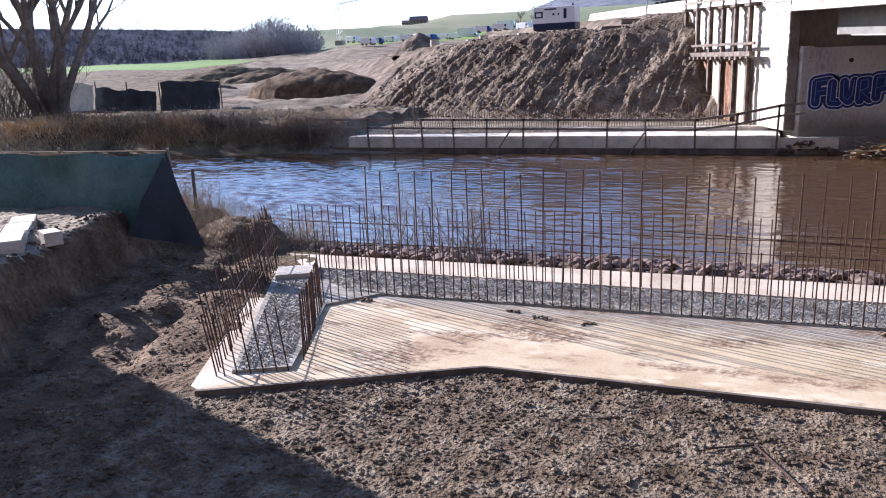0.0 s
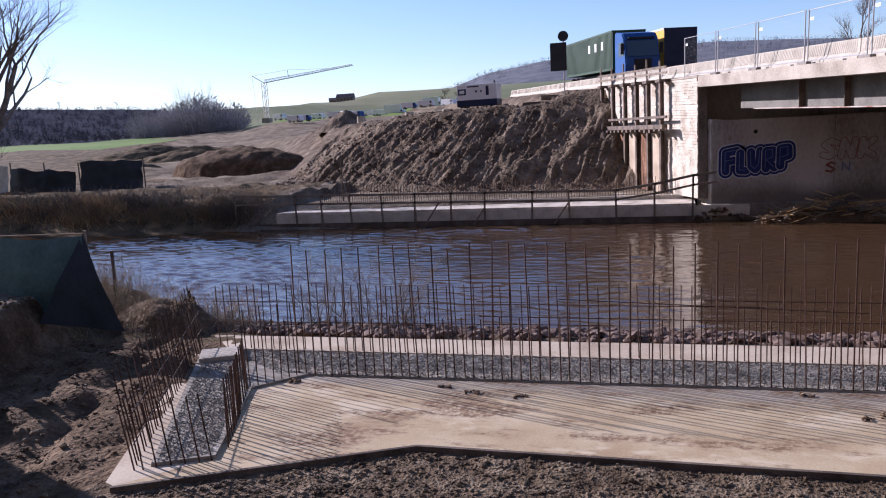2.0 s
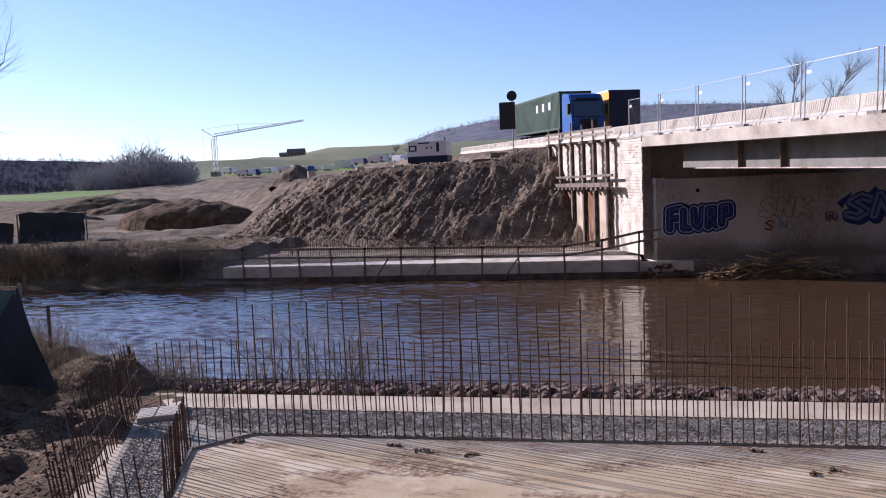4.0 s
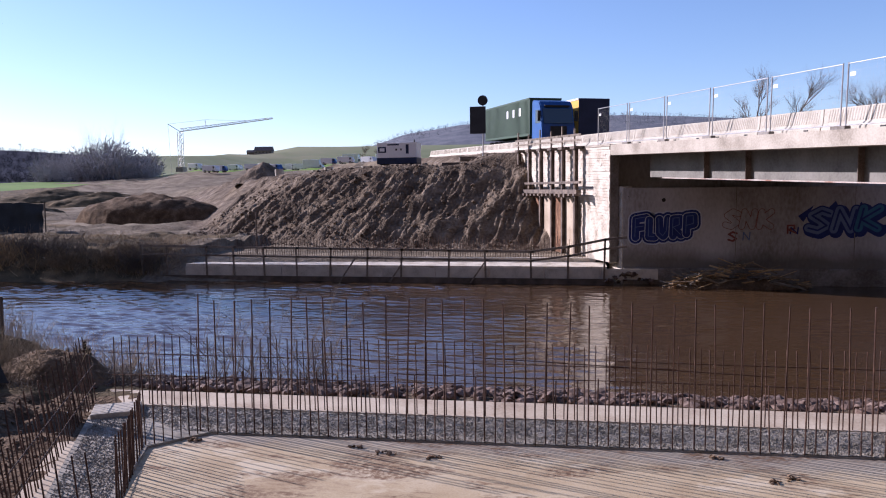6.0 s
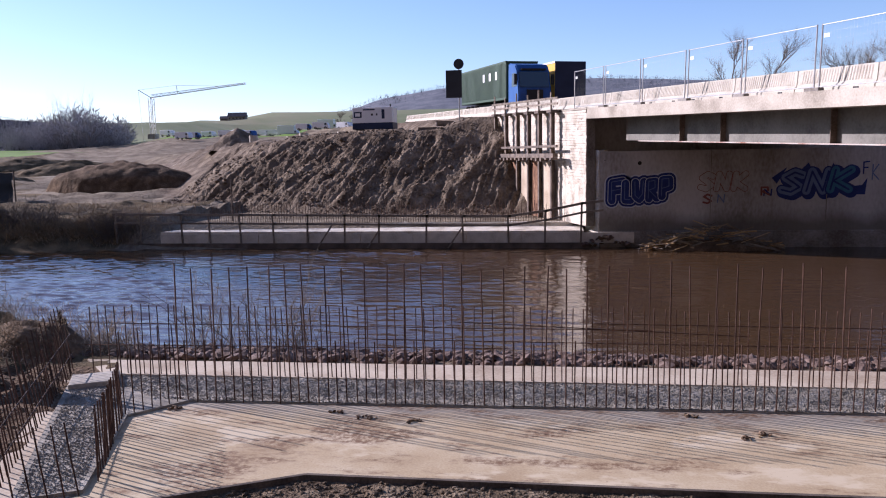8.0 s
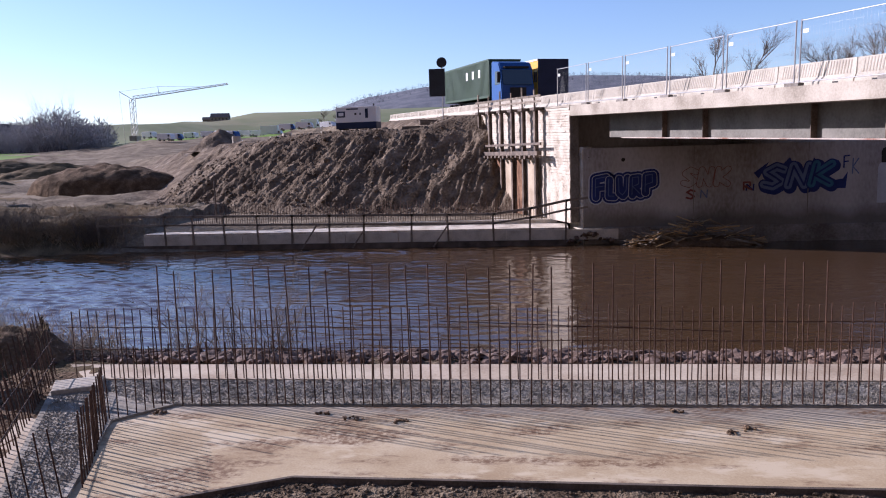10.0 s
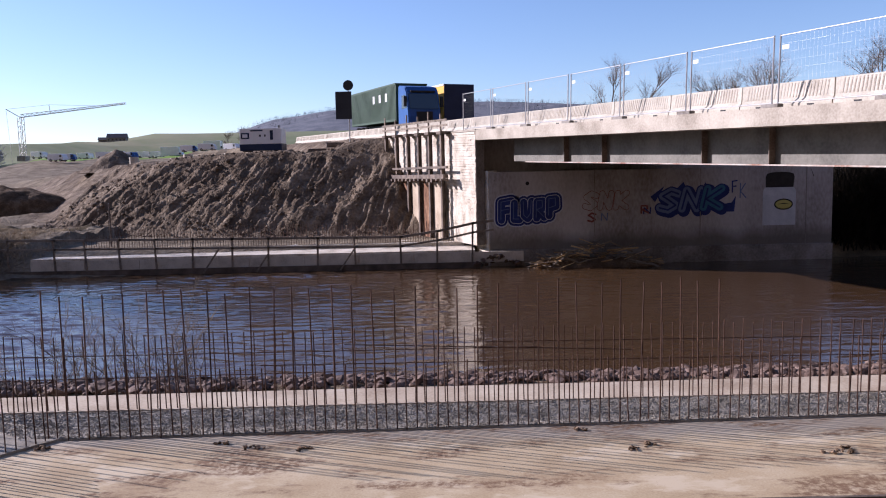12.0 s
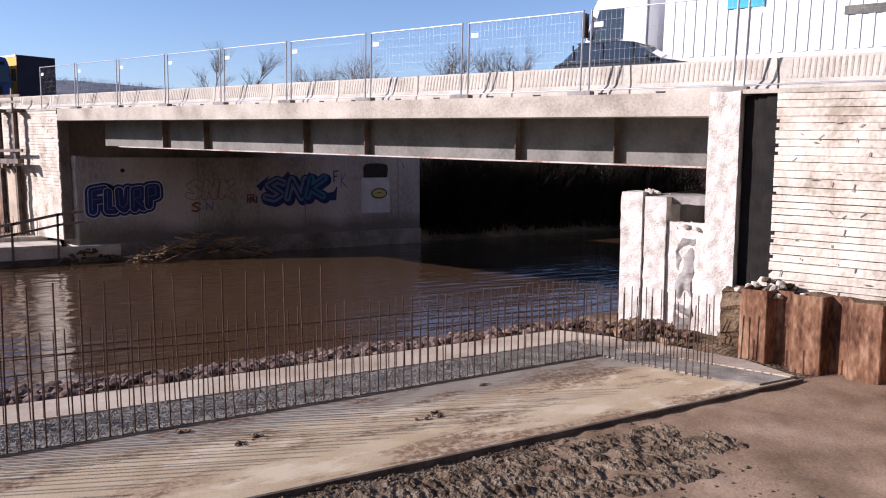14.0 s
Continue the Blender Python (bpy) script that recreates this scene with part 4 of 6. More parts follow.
def build_far_abutment():
    ab = thing("far_abutment", "shaded far abutment wall with sprayed graffiti", "abutment")
    bm = boxmesh(2.73, 20.9, 41.0, 42.6, -2.0, 4.08, bevel=0.02)
    part("front_wall", bm, M["graf"], ab, "grey weathered concrete")
    bm = rough_box(0.0, 1.6, -0.02, 0.5, -1.2, 4.15, 0.25, 0.05, 5.0)
    bmesh.ops.transform(bm, matrix=Matrix.Translation((2.7, 41.04, 0)) @ Matrix(((BD.x, BN.x, 0, 0), (BD.y, BN.y, 0, 0), (0, 0, 1, 0), (0, 0, 0, 1))), verts=bm.verts)
    bmesh.ops.recalc_face_normals(bm, faces=bm.faces)
    part("end_face", bm, M["whitecon"], ab, "white hacked concrete end")
    bm = boxmesh(2.1, 21.2, 42.7, 43.6, -1.0, 6.0)
    part("back_wall", bm, M["graf"], ab, "stained grey concrete")
    for x in (8.3, 13.9, 19.5):
        bm = boxmesh(x - 0.02, x + 0.02, 40.985, 41.01, -0.5, 4.08)
        part("wall_joint", bm, M["darkcon"], ab)
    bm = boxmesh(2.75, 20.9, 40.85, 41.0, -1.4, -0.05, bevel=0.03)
    part("foot_ledge", bm, M["darkcon"], ab, "dark concrete foot")


build_far_abutment()


# ---- near bank: sheet piles, rubble, tarpaulin, blocks ----
def build_sheet_piles():
    wall = thing("sheet_pile_wall", "rusty steel sheet piles before the near wing wall", "sheet piles")
    u0, n0 = -2.55, -1.25
    # one trough and one back to a wave, drawn along the wing wall
    k = 0
    s = u0 + 1.35
    while s > -9.0:
        for (a, b) in (((0, 0), (0.50, 0)), ((0.50, 0), (0.60, 0.30)), ((0.60, 0.30), (0.90, 0.30)), ((0.90, 0.30), (1.0, 0))):
            bm = bmesh.new()
            x0, y0, x1, y1 = s - a[0], n0 + a[1], s - b[0], n0 + b[1]
            d = Vector((x1 - x0, y1 - y0, 0))
            w = Vector((-d.y, d.x, 0)).normalized() * 0.012
            top = 1.46 + 0.012 * math.sin((k // 4) * 2.1) - 0.004 * k
            prism(bm, [(x0 - w.x, y0 - w.y), (x1 - w.x, y1 - w.y), (x1 + w.x, y1 + w.y), (x0 + w.x, y0 + w.y)], "z", -0.6, top)
            bmesh.ops.transform(bm, matrix=BRIDGE, verts=bm.verts)
            bmesh.ops.recalc_face_normals(bm, faces=bm.faces)
            part("pile_face", bm, M["pile"], wall)
            k += 1
        s -= 1.0
    # the return towards the pillar
    for i in range(3):
        bm = boxmesh(u0 + 1.35 - 0.012, u0 + 1.35 + 0.012, n0 + 0.02 + i * 0.36, n0 + 0.36 + i * 0.36, -0.6, 1.45)
        bmesh.ops.transform(bm, matrix=BRIDGE, verts=bm.verts)
        bmesh.ops.recalc_face_normals(bm, faces=bm.faces)
        part("pile_face", bm, M["pile"], wall)
    # fill behind the piles
    bm = rough_box(-10.0, -0.64, n0 + 0.46, -0.02, 0.0, 1.30, 0.6, 0.10, 2.0)
    bmesh.ops.transform(bm, matrix=BRIDGE, verts=bm.verts)
    bmesh.ops.recalc_face_normals(bm, faces=bm.faces)
    part("soil_fill", bm, M["soil"], wall)


build_sheet_piles()


def heap(name, label, category, m, n, spread, size, mats, seed, flat=1.0):
    """A loose heap of broken pieces, each a part."""
    rng = random.Random(seed)
    h = thing(name, label, category, m)
    for i in range(n):
        bm = bmesh.new()
        r = size * rng.uniform(0.4, 1.2)
        bmesh.ops.create_icosphere(bm, subdivisions=1, radius=r)
        for v in bm.verts:
            v.co *= rng.uniform(0.65, 1.15)
            v.co.z *= 0.6
        ob = part("lump", bm, mats[i % len(mats)], h)
        d = rng.random() ** 0.7
        a = rng.uniform(0, 6.3)
        ob.matrix_basis = pose(spread[0] * d * math.cos(a), spread[1] * d * math.sin(a), spread[2] * (1 - d) * flat + r * 0.2, rng.uniform(-40, 40), rng.uniform(-40, 40), rng.uniform(0, 360))


P = BRIDGE @ Vector((-1.55, -0.5, 1.30))
heap("rubble", "pale broken concrete rubble on the pile fill", "rubble", Matrix.Translation(P), 46, (0.75, 0.6, 0.25), 0.12, [M["whitecon"], M["soil"], M["concrete"]], 4)
P = BRIDGE @ Vector((0.9, -0.75, 0.05))
heap("rubble", "brown soil and stones at the pillar's foot", "rubble", Matrix.Translation(P) @ pose(0, 0, 0, 0, 0, 112), 80, (1.6, 0.6, 0.35), 0.14, [M["soil"], M["stone"], M["mud"]], 6)
P = BRIDGE @ Vector((0.45, 0.25, 2.45))
heap("rubble", "broken concrete crumbs on the hacked bench", "rubble", Matrix.Translation(P) @ pose(0, 0, 0, 0, 0, 112), 26, (0.42, 0.22, 0.12), 0.09, [M["whitecon"], M["concrete"]], 7)
P = BRIDGE @ Vector((1.5, 0.4, 3.2))
heap("rubble", "broken concrete crumbs on the end block", "rubble", Matrix.Translation(P) @ pose(0, 0, 0, 0, 0, 112), 24, (0.5, 0.3, 0.08), 0.07, [M["whitecon"], M["concrete"]], 9)


def build_tarp():
    t = thing("tarpaulin_screen", "dark green tarpaulin screen on stakes beside the bank", "tarpaulin")
    # the long sheet, sagging between its stakes
    bm = bmesh.new()
    nx, nz_ = 40, 12
    g = []
    for i in range(nx + 1):
        col = []
        for j in range(nz_ + 1):
            u, v = i / nx, j / nz_
            x = -24.0 + 12.3 * u
            top = 2.36 + 0.10 * u - 0.07 * math.sin(u * math.pi * 5) ** 2
            z = 0.72 + (top - 0.72) * v
            y = 13.75 - 0.30 * (1 - v) + 0.10 * fbm(x, z, 0.9, 3, 2.0) + 0.12 * math.sin(v * 3.1) * math.sin(u * 19)
            col.append(bm.verts.new((x, y, z)))
        g.append(col)
    for i in range(nx):
        for j in range(nz_):
            bm.faces.new((g[i][j], g[i + 1][j], g[i + 1][j + 1], g[i][j + 1]))
    part("sheet", bm, M["tarp"], t, "faded green sheet", smooth=True)
    # the end flap, spread out towards the slab
    bm = bmesh.new()
    a, b, c = Vector((-11.72, 13.72, 2.50)), Vector((-12.55, 13.1, 0.66)), Vector((-10.75, 13.5, 0.42))
    n = 12
    rows = []
    for i in range(n + 1):
        r = []
        for j in range(i + 1):
            p = a + (b - a) * (i / n) + (c - b) * (j / n)
            p += Vector((0, -0.05 * noise.noise(p * 2.2) - 0.06 * math.sin(i / n * 3.1), 0))
            r.append(bm.verts.new(p))
        rows.append(r)
    for i in range(n):
        for j in range(i + 1):
            bm.faces.new((rows[i][j], rows[i + 1][j], rows[i + 1][j + 1]))
            if j < i:
                bm.faces.new((rows[i][j], rows[i + 1][j + 1], rows[i][j + 1]))
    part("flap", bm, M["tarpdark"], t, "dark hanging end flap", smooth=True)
    for x in (-11.75, -15.0, -18.3, -21.6):
        bm = bmesh.new()
        rod(bm, (x, 13.85, 0.5), (x, 13.82, 2.56), 0.035, 7)
        part("stake", bm, M["timber"], t)
    bm = bmesh.new()
    rod(bm, (-24, 13.82, 2.36), (-11.72, 13.80, 2.50), 0.014, 5)
    part("top_wire", bm, M["drygrass"], t)


build_tarp()


def build_blocks():
    rng = random.Random(3)
    for i, (x, y, z, l, a) in enumerate(((-12.5, 10.15, 1.06, 1.0, 135), (-13.2, 10.9, 1.06, 1.0, 133), (-13.85, 11.6, 1.06, 0.9, 137), (-13.25, 10.2, 1.06, 0.95, 132), (-12.15, 10.75, 1.06, 0.32, 60))):
        bm = boxmesh(-l / 2, l / 2, -0.24, 0.24, 0, 0.27, bevel=0.025)
        for v in bm.verts:
            v.co += Vector((rng.uniform(-0.01, 0.01), rng.uniform(-0.01, 0.01), rng.uniform(-0.006, 0.006)))
        ob = tagged(link("concrete_block", bm, M["concrete"]), "pale concrete block lying stacked on the terrace", "block", group="blocks on the terrace")
        ob.matrix_basis = pose(x, y, z, 0, 0, a)


build_blocks()


def build_shade_huts():
    """Unseen stacked boxes added by the terrace to throw wide shade over near ground."""
    for k in range(2):
        c = thing("site_container", "unseen box shaped as a grey site container, added to cast shade", "container", pose(-17.4, 6.1, 0.78 + 2.62 * k), group="stacked site containers")
        bm = boxmesh(-1.2, 1.2, -5.0, 5.0, 0, 2.58, bevel=0.04)
        part("shell", bm, M["steelgrey"], c)
        bm = boxmesh(1.2, 1.235, -0.6, 0.3, 0.15, 2.2, bevel=0.01)
        part("door", bm, M["white"], c)
        for y in (-3.4, 2.2):
            bm = boxmesh(1.2, 1.23, y, y + 1.1, 1.0, 2.0, bevel=0.01)
            part("window", bm, M["glass"], c)


build_shade_huts()


def stalks(name, label, category, mat, spots, count, h, r, seed, lean=0.25, branchy=0, z=None):
    """A thicket of thin dry stalks, joined into one mesh."""
    rng = random.Random(seed)
    V, F = [], []

    def seg(a, b, ra, rb):
        d = (b - a)
        if d.length < 1e-4:
            return
        u = d.orthogonal().normalized()
        w = d.normalized().cross(u)
        k = len(V)
        for q in range(3):
            an = q * 2.094
            o = u * math.cos(an) + w * math.sin(an)
            V.append(tuple(a + o * ra))
            V.append(tuple(b + o * rb))
        for q in range(3):
            e = (q + 1) % 3
            F.append((k + 2 * q, k + 2 * e, k + 2 * e + 1, k + 2 * q + 1))
    for i in range(count):
        cx, cy, rx, ry = rng.choice(spots)
        x, y = cx + rx * rng.gauss(0, 0.5), cy + ry * rng.gauss(0, 0.5)
        g = ground_height(x, y) if z is None else z
        if g < -0.88:
            continue
        p = Vector((x, y, g - 0.03))
        d = Vector((rng.gauss(0, lean), rng.gauss(0, lean), 1)).normalized()
        hh = h * rng.uniform(0.45, 1.15)
        for j in range(3):
            q = p + d * hh / 3
            seg(p, q, r * (1 - j / 3.4), r * (1 - (j + 1) / 3.4))
            for _ in range(branchy):
                e = (d + Vector((rng.gauss(0, 0.7), rng.gauss(0, 0.7), rng.uniform(0, 0.6)))).normalized()
                o = p.lerp(q, rng.random())
                seg(o, o + e * hh * rng.uniform(0.12, 0.3), r * 0.5, r * 0.2)
            p, d = q, (d + Vector((rng.gauss(0, lean * 0.7), rng.gauss(0, lean * 0.7), -0.08))).normalized()
    me = bpy.data.meshes.new(name)
    me.from_pydata(V, [], F)
    me.materials.append(mat)
    return tagged(new(name, me), label, category, kind="stuff")


stalks("bank_weeds", "dry brown weeds and twigs on the near bank", "weeds", M["drygrass"], [(-10.5, 16.6, 1.6, 0.7), (-12.5, 17.4, 2.0, 0.8), (-14.5, 18.0, 2.0, 0.9), (-17, 19.2, 2.5, 0.8), (-12.6, 15.4, 1.0, 0.7), (-11.2, 15.3, 0.8, 0.6), (-13.3, 16.4, 1.0, 0.6)], 900, 0.95, 0.008, 3, 0.35, 2)
stalks("bank_shrub", "bare twiggy shrub at the water's edge", "shrub", M["twig"], [(-6.6, 16.6, 0.8, 0.35), (-7.8, 16.8, 0.7, 0.3), (-5.6, 16.7, 0.5, 0.25)], 60, 2.0, 0.011, 12, 0.32, 4)
stalks("far_bank_reeds", "orange-brown dry reeds on the far bank", "reeds", M["reed"], [(-47, 41.0, 6, 1.3), (-40, 42.0, 5, 1.2), (-54, 39.5, 8, 1.6), (-35, 41.0, 3, 1.2)], 2600, 1.05, 0.02, 5, 0.5)
stalks("far_bank_grass", "dry brown grass tufts on the far bank", "grass", M["drygrass"], [(-27, 41.2, 3.5, 1.2), (-33, 42, 5, 1.6), (-24, 42.0, 2, 1.5), (-40, 45.5, 8, 2.5), (-29, 47, 5, 3), (-47, 47, 6, 3)], 4200, 0.55, 0.018, 6, 0.5)
stalks("far_bank_brush", "tangled grey-brown brush on the far bank", "brush", M["twig"], [(-31, 41.5, 3, 0.8), (-38, 41.4, 5, 0.8), (-24.5, 41.0, 1.2, 0.8), (-58, 44, 6, 3)], 900, 1.5, 0.016, 16, 0.4, 3)
stalks("bank_tuft", "matted dead grass hanging over the far bank's edge", "grass", M["drygrass"], [(-26.2, 41.3, 1.3, 0.7), (-29.5, 40.6, 1.6, 0.6), (-34.5, 40.6, 2.2, 0.6)], 1500, 1.1, 0.016, 41, 0.8, 1)
stalks("willow_shoots", "bare tangled shoots round the willow's foot", "shoots", M["twig"], [(-55.0, 47.0, 2.4, 1.2), (-57.5, 46.0, 2.0, 1.2), (-52.4, 47.4, 1.2, 0.8)], 210, 6.0, 0.03, 43, 0.28, 4)
stalks("dark_undergrowth", "tangled undergrowth beyond the abutment wall, shade painted in", "undergrowth", M["brush"], [(25, 43.5, 3.5, 1.2), (32, 43.5, 4, 1.2), (40, 43, 4, 1.5), (29, 46, 6, 2)], 4200, 4.6, 0.045, 7, 0.22, 3, z=-0.6)


stalks("bank_litter", "dark fallen twigs and dead grass beside the wing", "twigs", M["bark"], [(-10.2, 15.7, 1.0, 0.5), (-11.6, 15.9, 1.2, 0.6), (-9.4, 15.4, 0.7, 0.4)], 420, 0.55, 0.009, 23, 0.9, 2)
# bark tone instead of dry grass: the bank's shade is in the colour
stalks("bank_grass", "brown dead grass over the terrace's rear slope, darkened for shade", "grass", M["bark"], [(-12.4, 15.0, 1.2, 0.8), (-13.2, 16.0, 1.2, 0.8), (-11.2, 15.0, 0.8, 0.6)], 1500, 0.32, 0.007, 24, 0.6)


def build_mound():
    bm = bmesh.new()
    bmesh.ops.create_grid(bm, x_segments=40, y_segments=30, size=1)
    for v in bm.verts:
        d = math.hypot(v.co.x, v.co.y)
        px, py = v.co.x * 2.3, v.co.y * 1.25
        z = 0.85 * sm(1.0, 0.25, d) + 0.16 * fbm(px, py, 1.3, 4, 3.0) * sm(1.0, 0.7, d)
        v.co = Vector((px, py, z - 0.25))
    ob = tagged(link("bank_mound", bm, M["soil"], smooth=True), "dark mound of dug soil beside the footing's wing", "soil mound")
    ob.matrix_basis = pose(-11.2, 15.45, 0.0, 0, 0, -14)


build_mound()


def build_posts():
    bm = bmesh.new()
    rod(bm, (0, 0, -0.3), (0.02, 0, 1.05), 0.05, 7, 0.045)
    ob = tagged(link("fence_post", bm, M["darkwood"]), "dark leaning wooden post on the near bank", "post")
    ob.matrix_basis = pose(-13.95, 17.2, ground_height(-13.95, 17.2) + 0.1)
    bm = bmesh.new()
    rod(bm, (0, 0, -0.3), (0, 0, 0.34), 0.17, 10, 0.14)
    rod(bm, (0, 0, 0.34), (0, 0, 0.52), 0.05, 8, 0.04)
    ob = tagged(link("post_stump", bm, M["rubber"]), "short dark capped post stump on the bank", "post")
    ob.matrix_basis = pose(-11.3, 16.7, max(0.1, ground_height(-11.3, 16.7) + 0.1), 4, 0, 0)


build_posts()


def build_clods():
    """Loose lumps of gravel and clay over the near ground."""
    rng = random.Random(21)
    V, F = [], []
    base = []
    for s in range(5):
        bm = bmesh.new()
        bmesh.ops.create_icosphere(bm, subdivisions=1, radius=1)
        for v in bm.verts:
            v.co *= rng.uniform(0.6, 1.2)
        bm.verts.index_update()
        base.append(([v.co.copy() for v in bm.verts], [tuple(v.index for v in f.verts) for f in bm.faces]))
        bm.free()
    for i in range(25000):
        if i < 21000:
            x, y = rng.uniform(-8, 9), rng.uniform(4.6, 9.55)
            if x > 2.5 + 1.4 * (y - 6) + 1.0 * nz(x, y, 0.5) and rng.random() < 0.93:
                continue
            if x < -3 and y > 9.5 + (x + 3) * 0.53:
                continue
            r = 0.011 + 0.036 * rng.random() ** 3
        else:
            x, y = rng.uniform(-13.5, -7.2), rng.uniform(6, 14)
            r = 0.012 + 0.05 * rng.random() ** 4
            if x > -6.6 - (y - 8) * 0.47:
                continue
        z = ground_height(x, y)
        vs, fs = base[i % 5]
        k = len(V)
        a = rng.uniform(0, 6.3)
        c, s = math.cos(a) * r, math.sin(a) * r
        for v in vs:
            V.append((x + v.x * c - v.y * s, y + v.x * s + v.y * c, z + v.z * r * 0.7 + r * 0.1))
        F += [tuple(k + q for q in f) for f in fs]
    me = bpy.data.meshes.new("gravel_clods")
    me.from_pydata(V, [], F)
    me.materials.append(M["gravel"])
    tagged(new("gravel_clods", me), "loose grey-brown gravel lumps and clods", "gravel", kind="stuff")
    for (x, y, r) in ((-2.64, 11.81, 0.13), (-3.2, 12.0, 0.10), (3.3, 11.6, 0.13), (3.1, 11.4, 0.10), (5.9, 11.1, 0.16), (6.1, 11.25, 0.1), (-1.9, 11.7, 0.09), (-6.0, 11.95, 0.08), (2.4, 12.3, 0.07), (7.6, 12.2, 0.07)):
        heap("mud_clod", "dried clod of brown mud on the slab", "mud", pose(x, y, 0.0), 9, (r * 1.6, r * 0.8, 0.02), 0.045, [M["mud"], M["soil"]], int(x * 10) + 60)


build_clods()


def build_tyre_tracks():
    """Churned bands with the lugs of a digger's tyres."""
    for (c, w, xa, xb, ph) in ((9.0, 0.5, 2.6, 9.3, 0.0), (8.45, 0.5, 3.2, 9.7, 0.9), (7.85, 0.42, 4.0, 8.6, 1.7)):
        nx, ny = int((xb - xa) / 0.035), 24
        verts, faces = [], []
        for j in range(ny + 1):
            for i in range(nx + 1):
                x = xa + (xb - xa) * i / nx
                d = -1 + 2 * j / ny
                y = c + d * w + 0.05 * math.sin(x * 0.9 + ph) - 0.02 * (x - 4)
                end = sm(xa, xa + 0.5, x) * sm(xb, xb - 0.35, x)
                lug = sm(-0.25, 0.25, math.sin(x * 40 + 4.0 * abs(d) + ph + 2.2 * nz(x, y, 1.4)))
                z = ground_height(x, y) - 0.05 + end * (1 - d ** 4) * (0.06 + 0.035 * lug * (0.6 + nz(x, y, 2.0)) + 0.06 * fbm(x, y, 5.0, 3, 2.0))
                verts.append((x, y, z))
        for j in range(ny):
            for i in range(nx):
                a = j * (nx + 1) + i
                faces.append((a, a + 1, a + nx + 2, a + nx + 1))
        me = bpy.data.meshes.new("tyre_track")
        me.from_pydata(verts, [], faces)
        me.materials.append(M["gravel"])
        structure(new("tyre_track", me), "churned band of mud with tyre lug marks", "tyre track")
    bm = bmesh.new()
    rod(bm, (0.05, 8.14, -0.03), (0.57, 8.37, -0.02), 0.014, 6)
    rod(bm, (0.57, 8.37, -0.02), (1.05, 7.51, -0.03), 0.014, 6)
    tagged(link("loose_bar", bm, M["rebar"]), "bent rusty bar lying on the gravel", "bar")


build_tyre_tracks()


# ---- far bank: new footing, guard rail, soldier beams ----
def build_far_footing():
    f = thing("far_footing", "pale new concrete footing with form boards on the far bank", "footing")
    bm = bmesh.new()
    prism(bm, [(-21.6, 40.6), (1.9, 40.6), (1.9, 46.0), (-20.6, 46.0)], "z", -0.62, 0.02)
    part("base_slab", bm, M["whitecon"], f)
    bm = bmesh.new()
    prism(bm, [(-20.6, 43.2), (1.4, 43.2), (1.4, 45.6), (-20.2, 45.6)], "z", 0.0, 0.22)
    part("upper_step", bm, M["whitecon"], f)
    rng = random.Random(4)
    x = -21.6
    while x < 1.8:
        bm = boxmesh(x, x + 2.86, 40.53, 40.59, -0.62, -0.09 + rng.uniform(-0.02, 0.02), bevel=0.008)
        part("form_board", bm, M["barrier"], f)
        x += 2.9
    # a dark strip stands in for the shaded gap between footing and water
    bm = boxmesh(-24.5, 2.2, 40.4, 40.5, -1.4, -0.60)
    part("gap_strip", bm, M["darkwood"], f, "dark strip in place of the shaded gap over the water")
    rail = thing("guard_rail", "grey timber guard rail with posts along the footing", "railing")

    def top(x):
        return 1.02 - 0.012 * (x + 20) + (0.83 * sm(-2.2, 3.2, x) if x > -2.2 else 0)
    xs = [-24.2, -22.7, -20.25, -18.6, -16.8, -14.9, -13.0, -10.9, -9.0, -6.4, -4.4, -2.0, -0.1, 1.75]
    for x in xs:
        bm = boxmesh(-0.05, 0.05, -0.03, 0.03, 0.0, top(x) + 0.65, bevel=0.008)
        ob = part("post", bm, M["timber"], rail)
        ob.matrix_basis = pose(x, 40.47, -0.62, 0, rng.uniform(-3, 3), 0)
    xs2 = xs + [2.75]
    for (a, b) in zip(xs2, xs2[1:]):
        for (z, w) in ((0.0, 0.065), (-0.48, 0.055)):
            p, q = Vector((a, 40.41, top(a) + z)), Vector((b + 0.15, 40.41, top(b + 0.15) + z))
            d = q - p
            bm = boxmesh(0, d.length, -0.02, 0.02, -w, w, bevel=0.006)
            ob = part("board", bm, M["timber"], rail)
            ob.matrix_basis = Matrix.Translation(p) @ d.to_track_quat("X", "Z").to_matrix().to_4x4()
    for (x, l) in ((-12.4, 1.6), (-5.2, 1.3), (-9.6, 1.2)):
        bm = boxmesh(-0.04, 0.04, -0.025, 0.025, 0, l, bevel=0.006)
        ob = part("brace", bm, M["timber"], rail)
        ob.matrix_basis = pose(x, 40.3, -0.85, 0, 35, 0)
    # thin far starter bars
    me1, me2 = bar_mesh(1.05, 0.013), bar_mesh(0.8, 0.013)
    cage = thing("rebar_row", "thin rusty starter bars on the far footing", "rebar", group="far starter bars")
    rr = random.Random(9)
    for i in range(150):
        x = -20.0 + 21.4 * i / 149
        share("bar", me1 if i % 2 else me2, cage, pose(x, 43.6, 0.2, rr.gauss(0, 1.5), rr.gauss(0, 1.5), 0))
    cage = thing("rebar_row", "thin rusty starter bars at the dam's foot", "rebar", group="far starter bars")
    for i in range(110):
        x = -20.0 + 21.4 * i / 109
        share("bar", me1, cage, pose(x, 46.6, 0.2, rr.gauss(0, 2), rr.gauss(0, 2), 0))
    bm = bmesh.new()
    rod(bm, (0, 0, 0), (0, 0, 2.6), 0.05, 7)
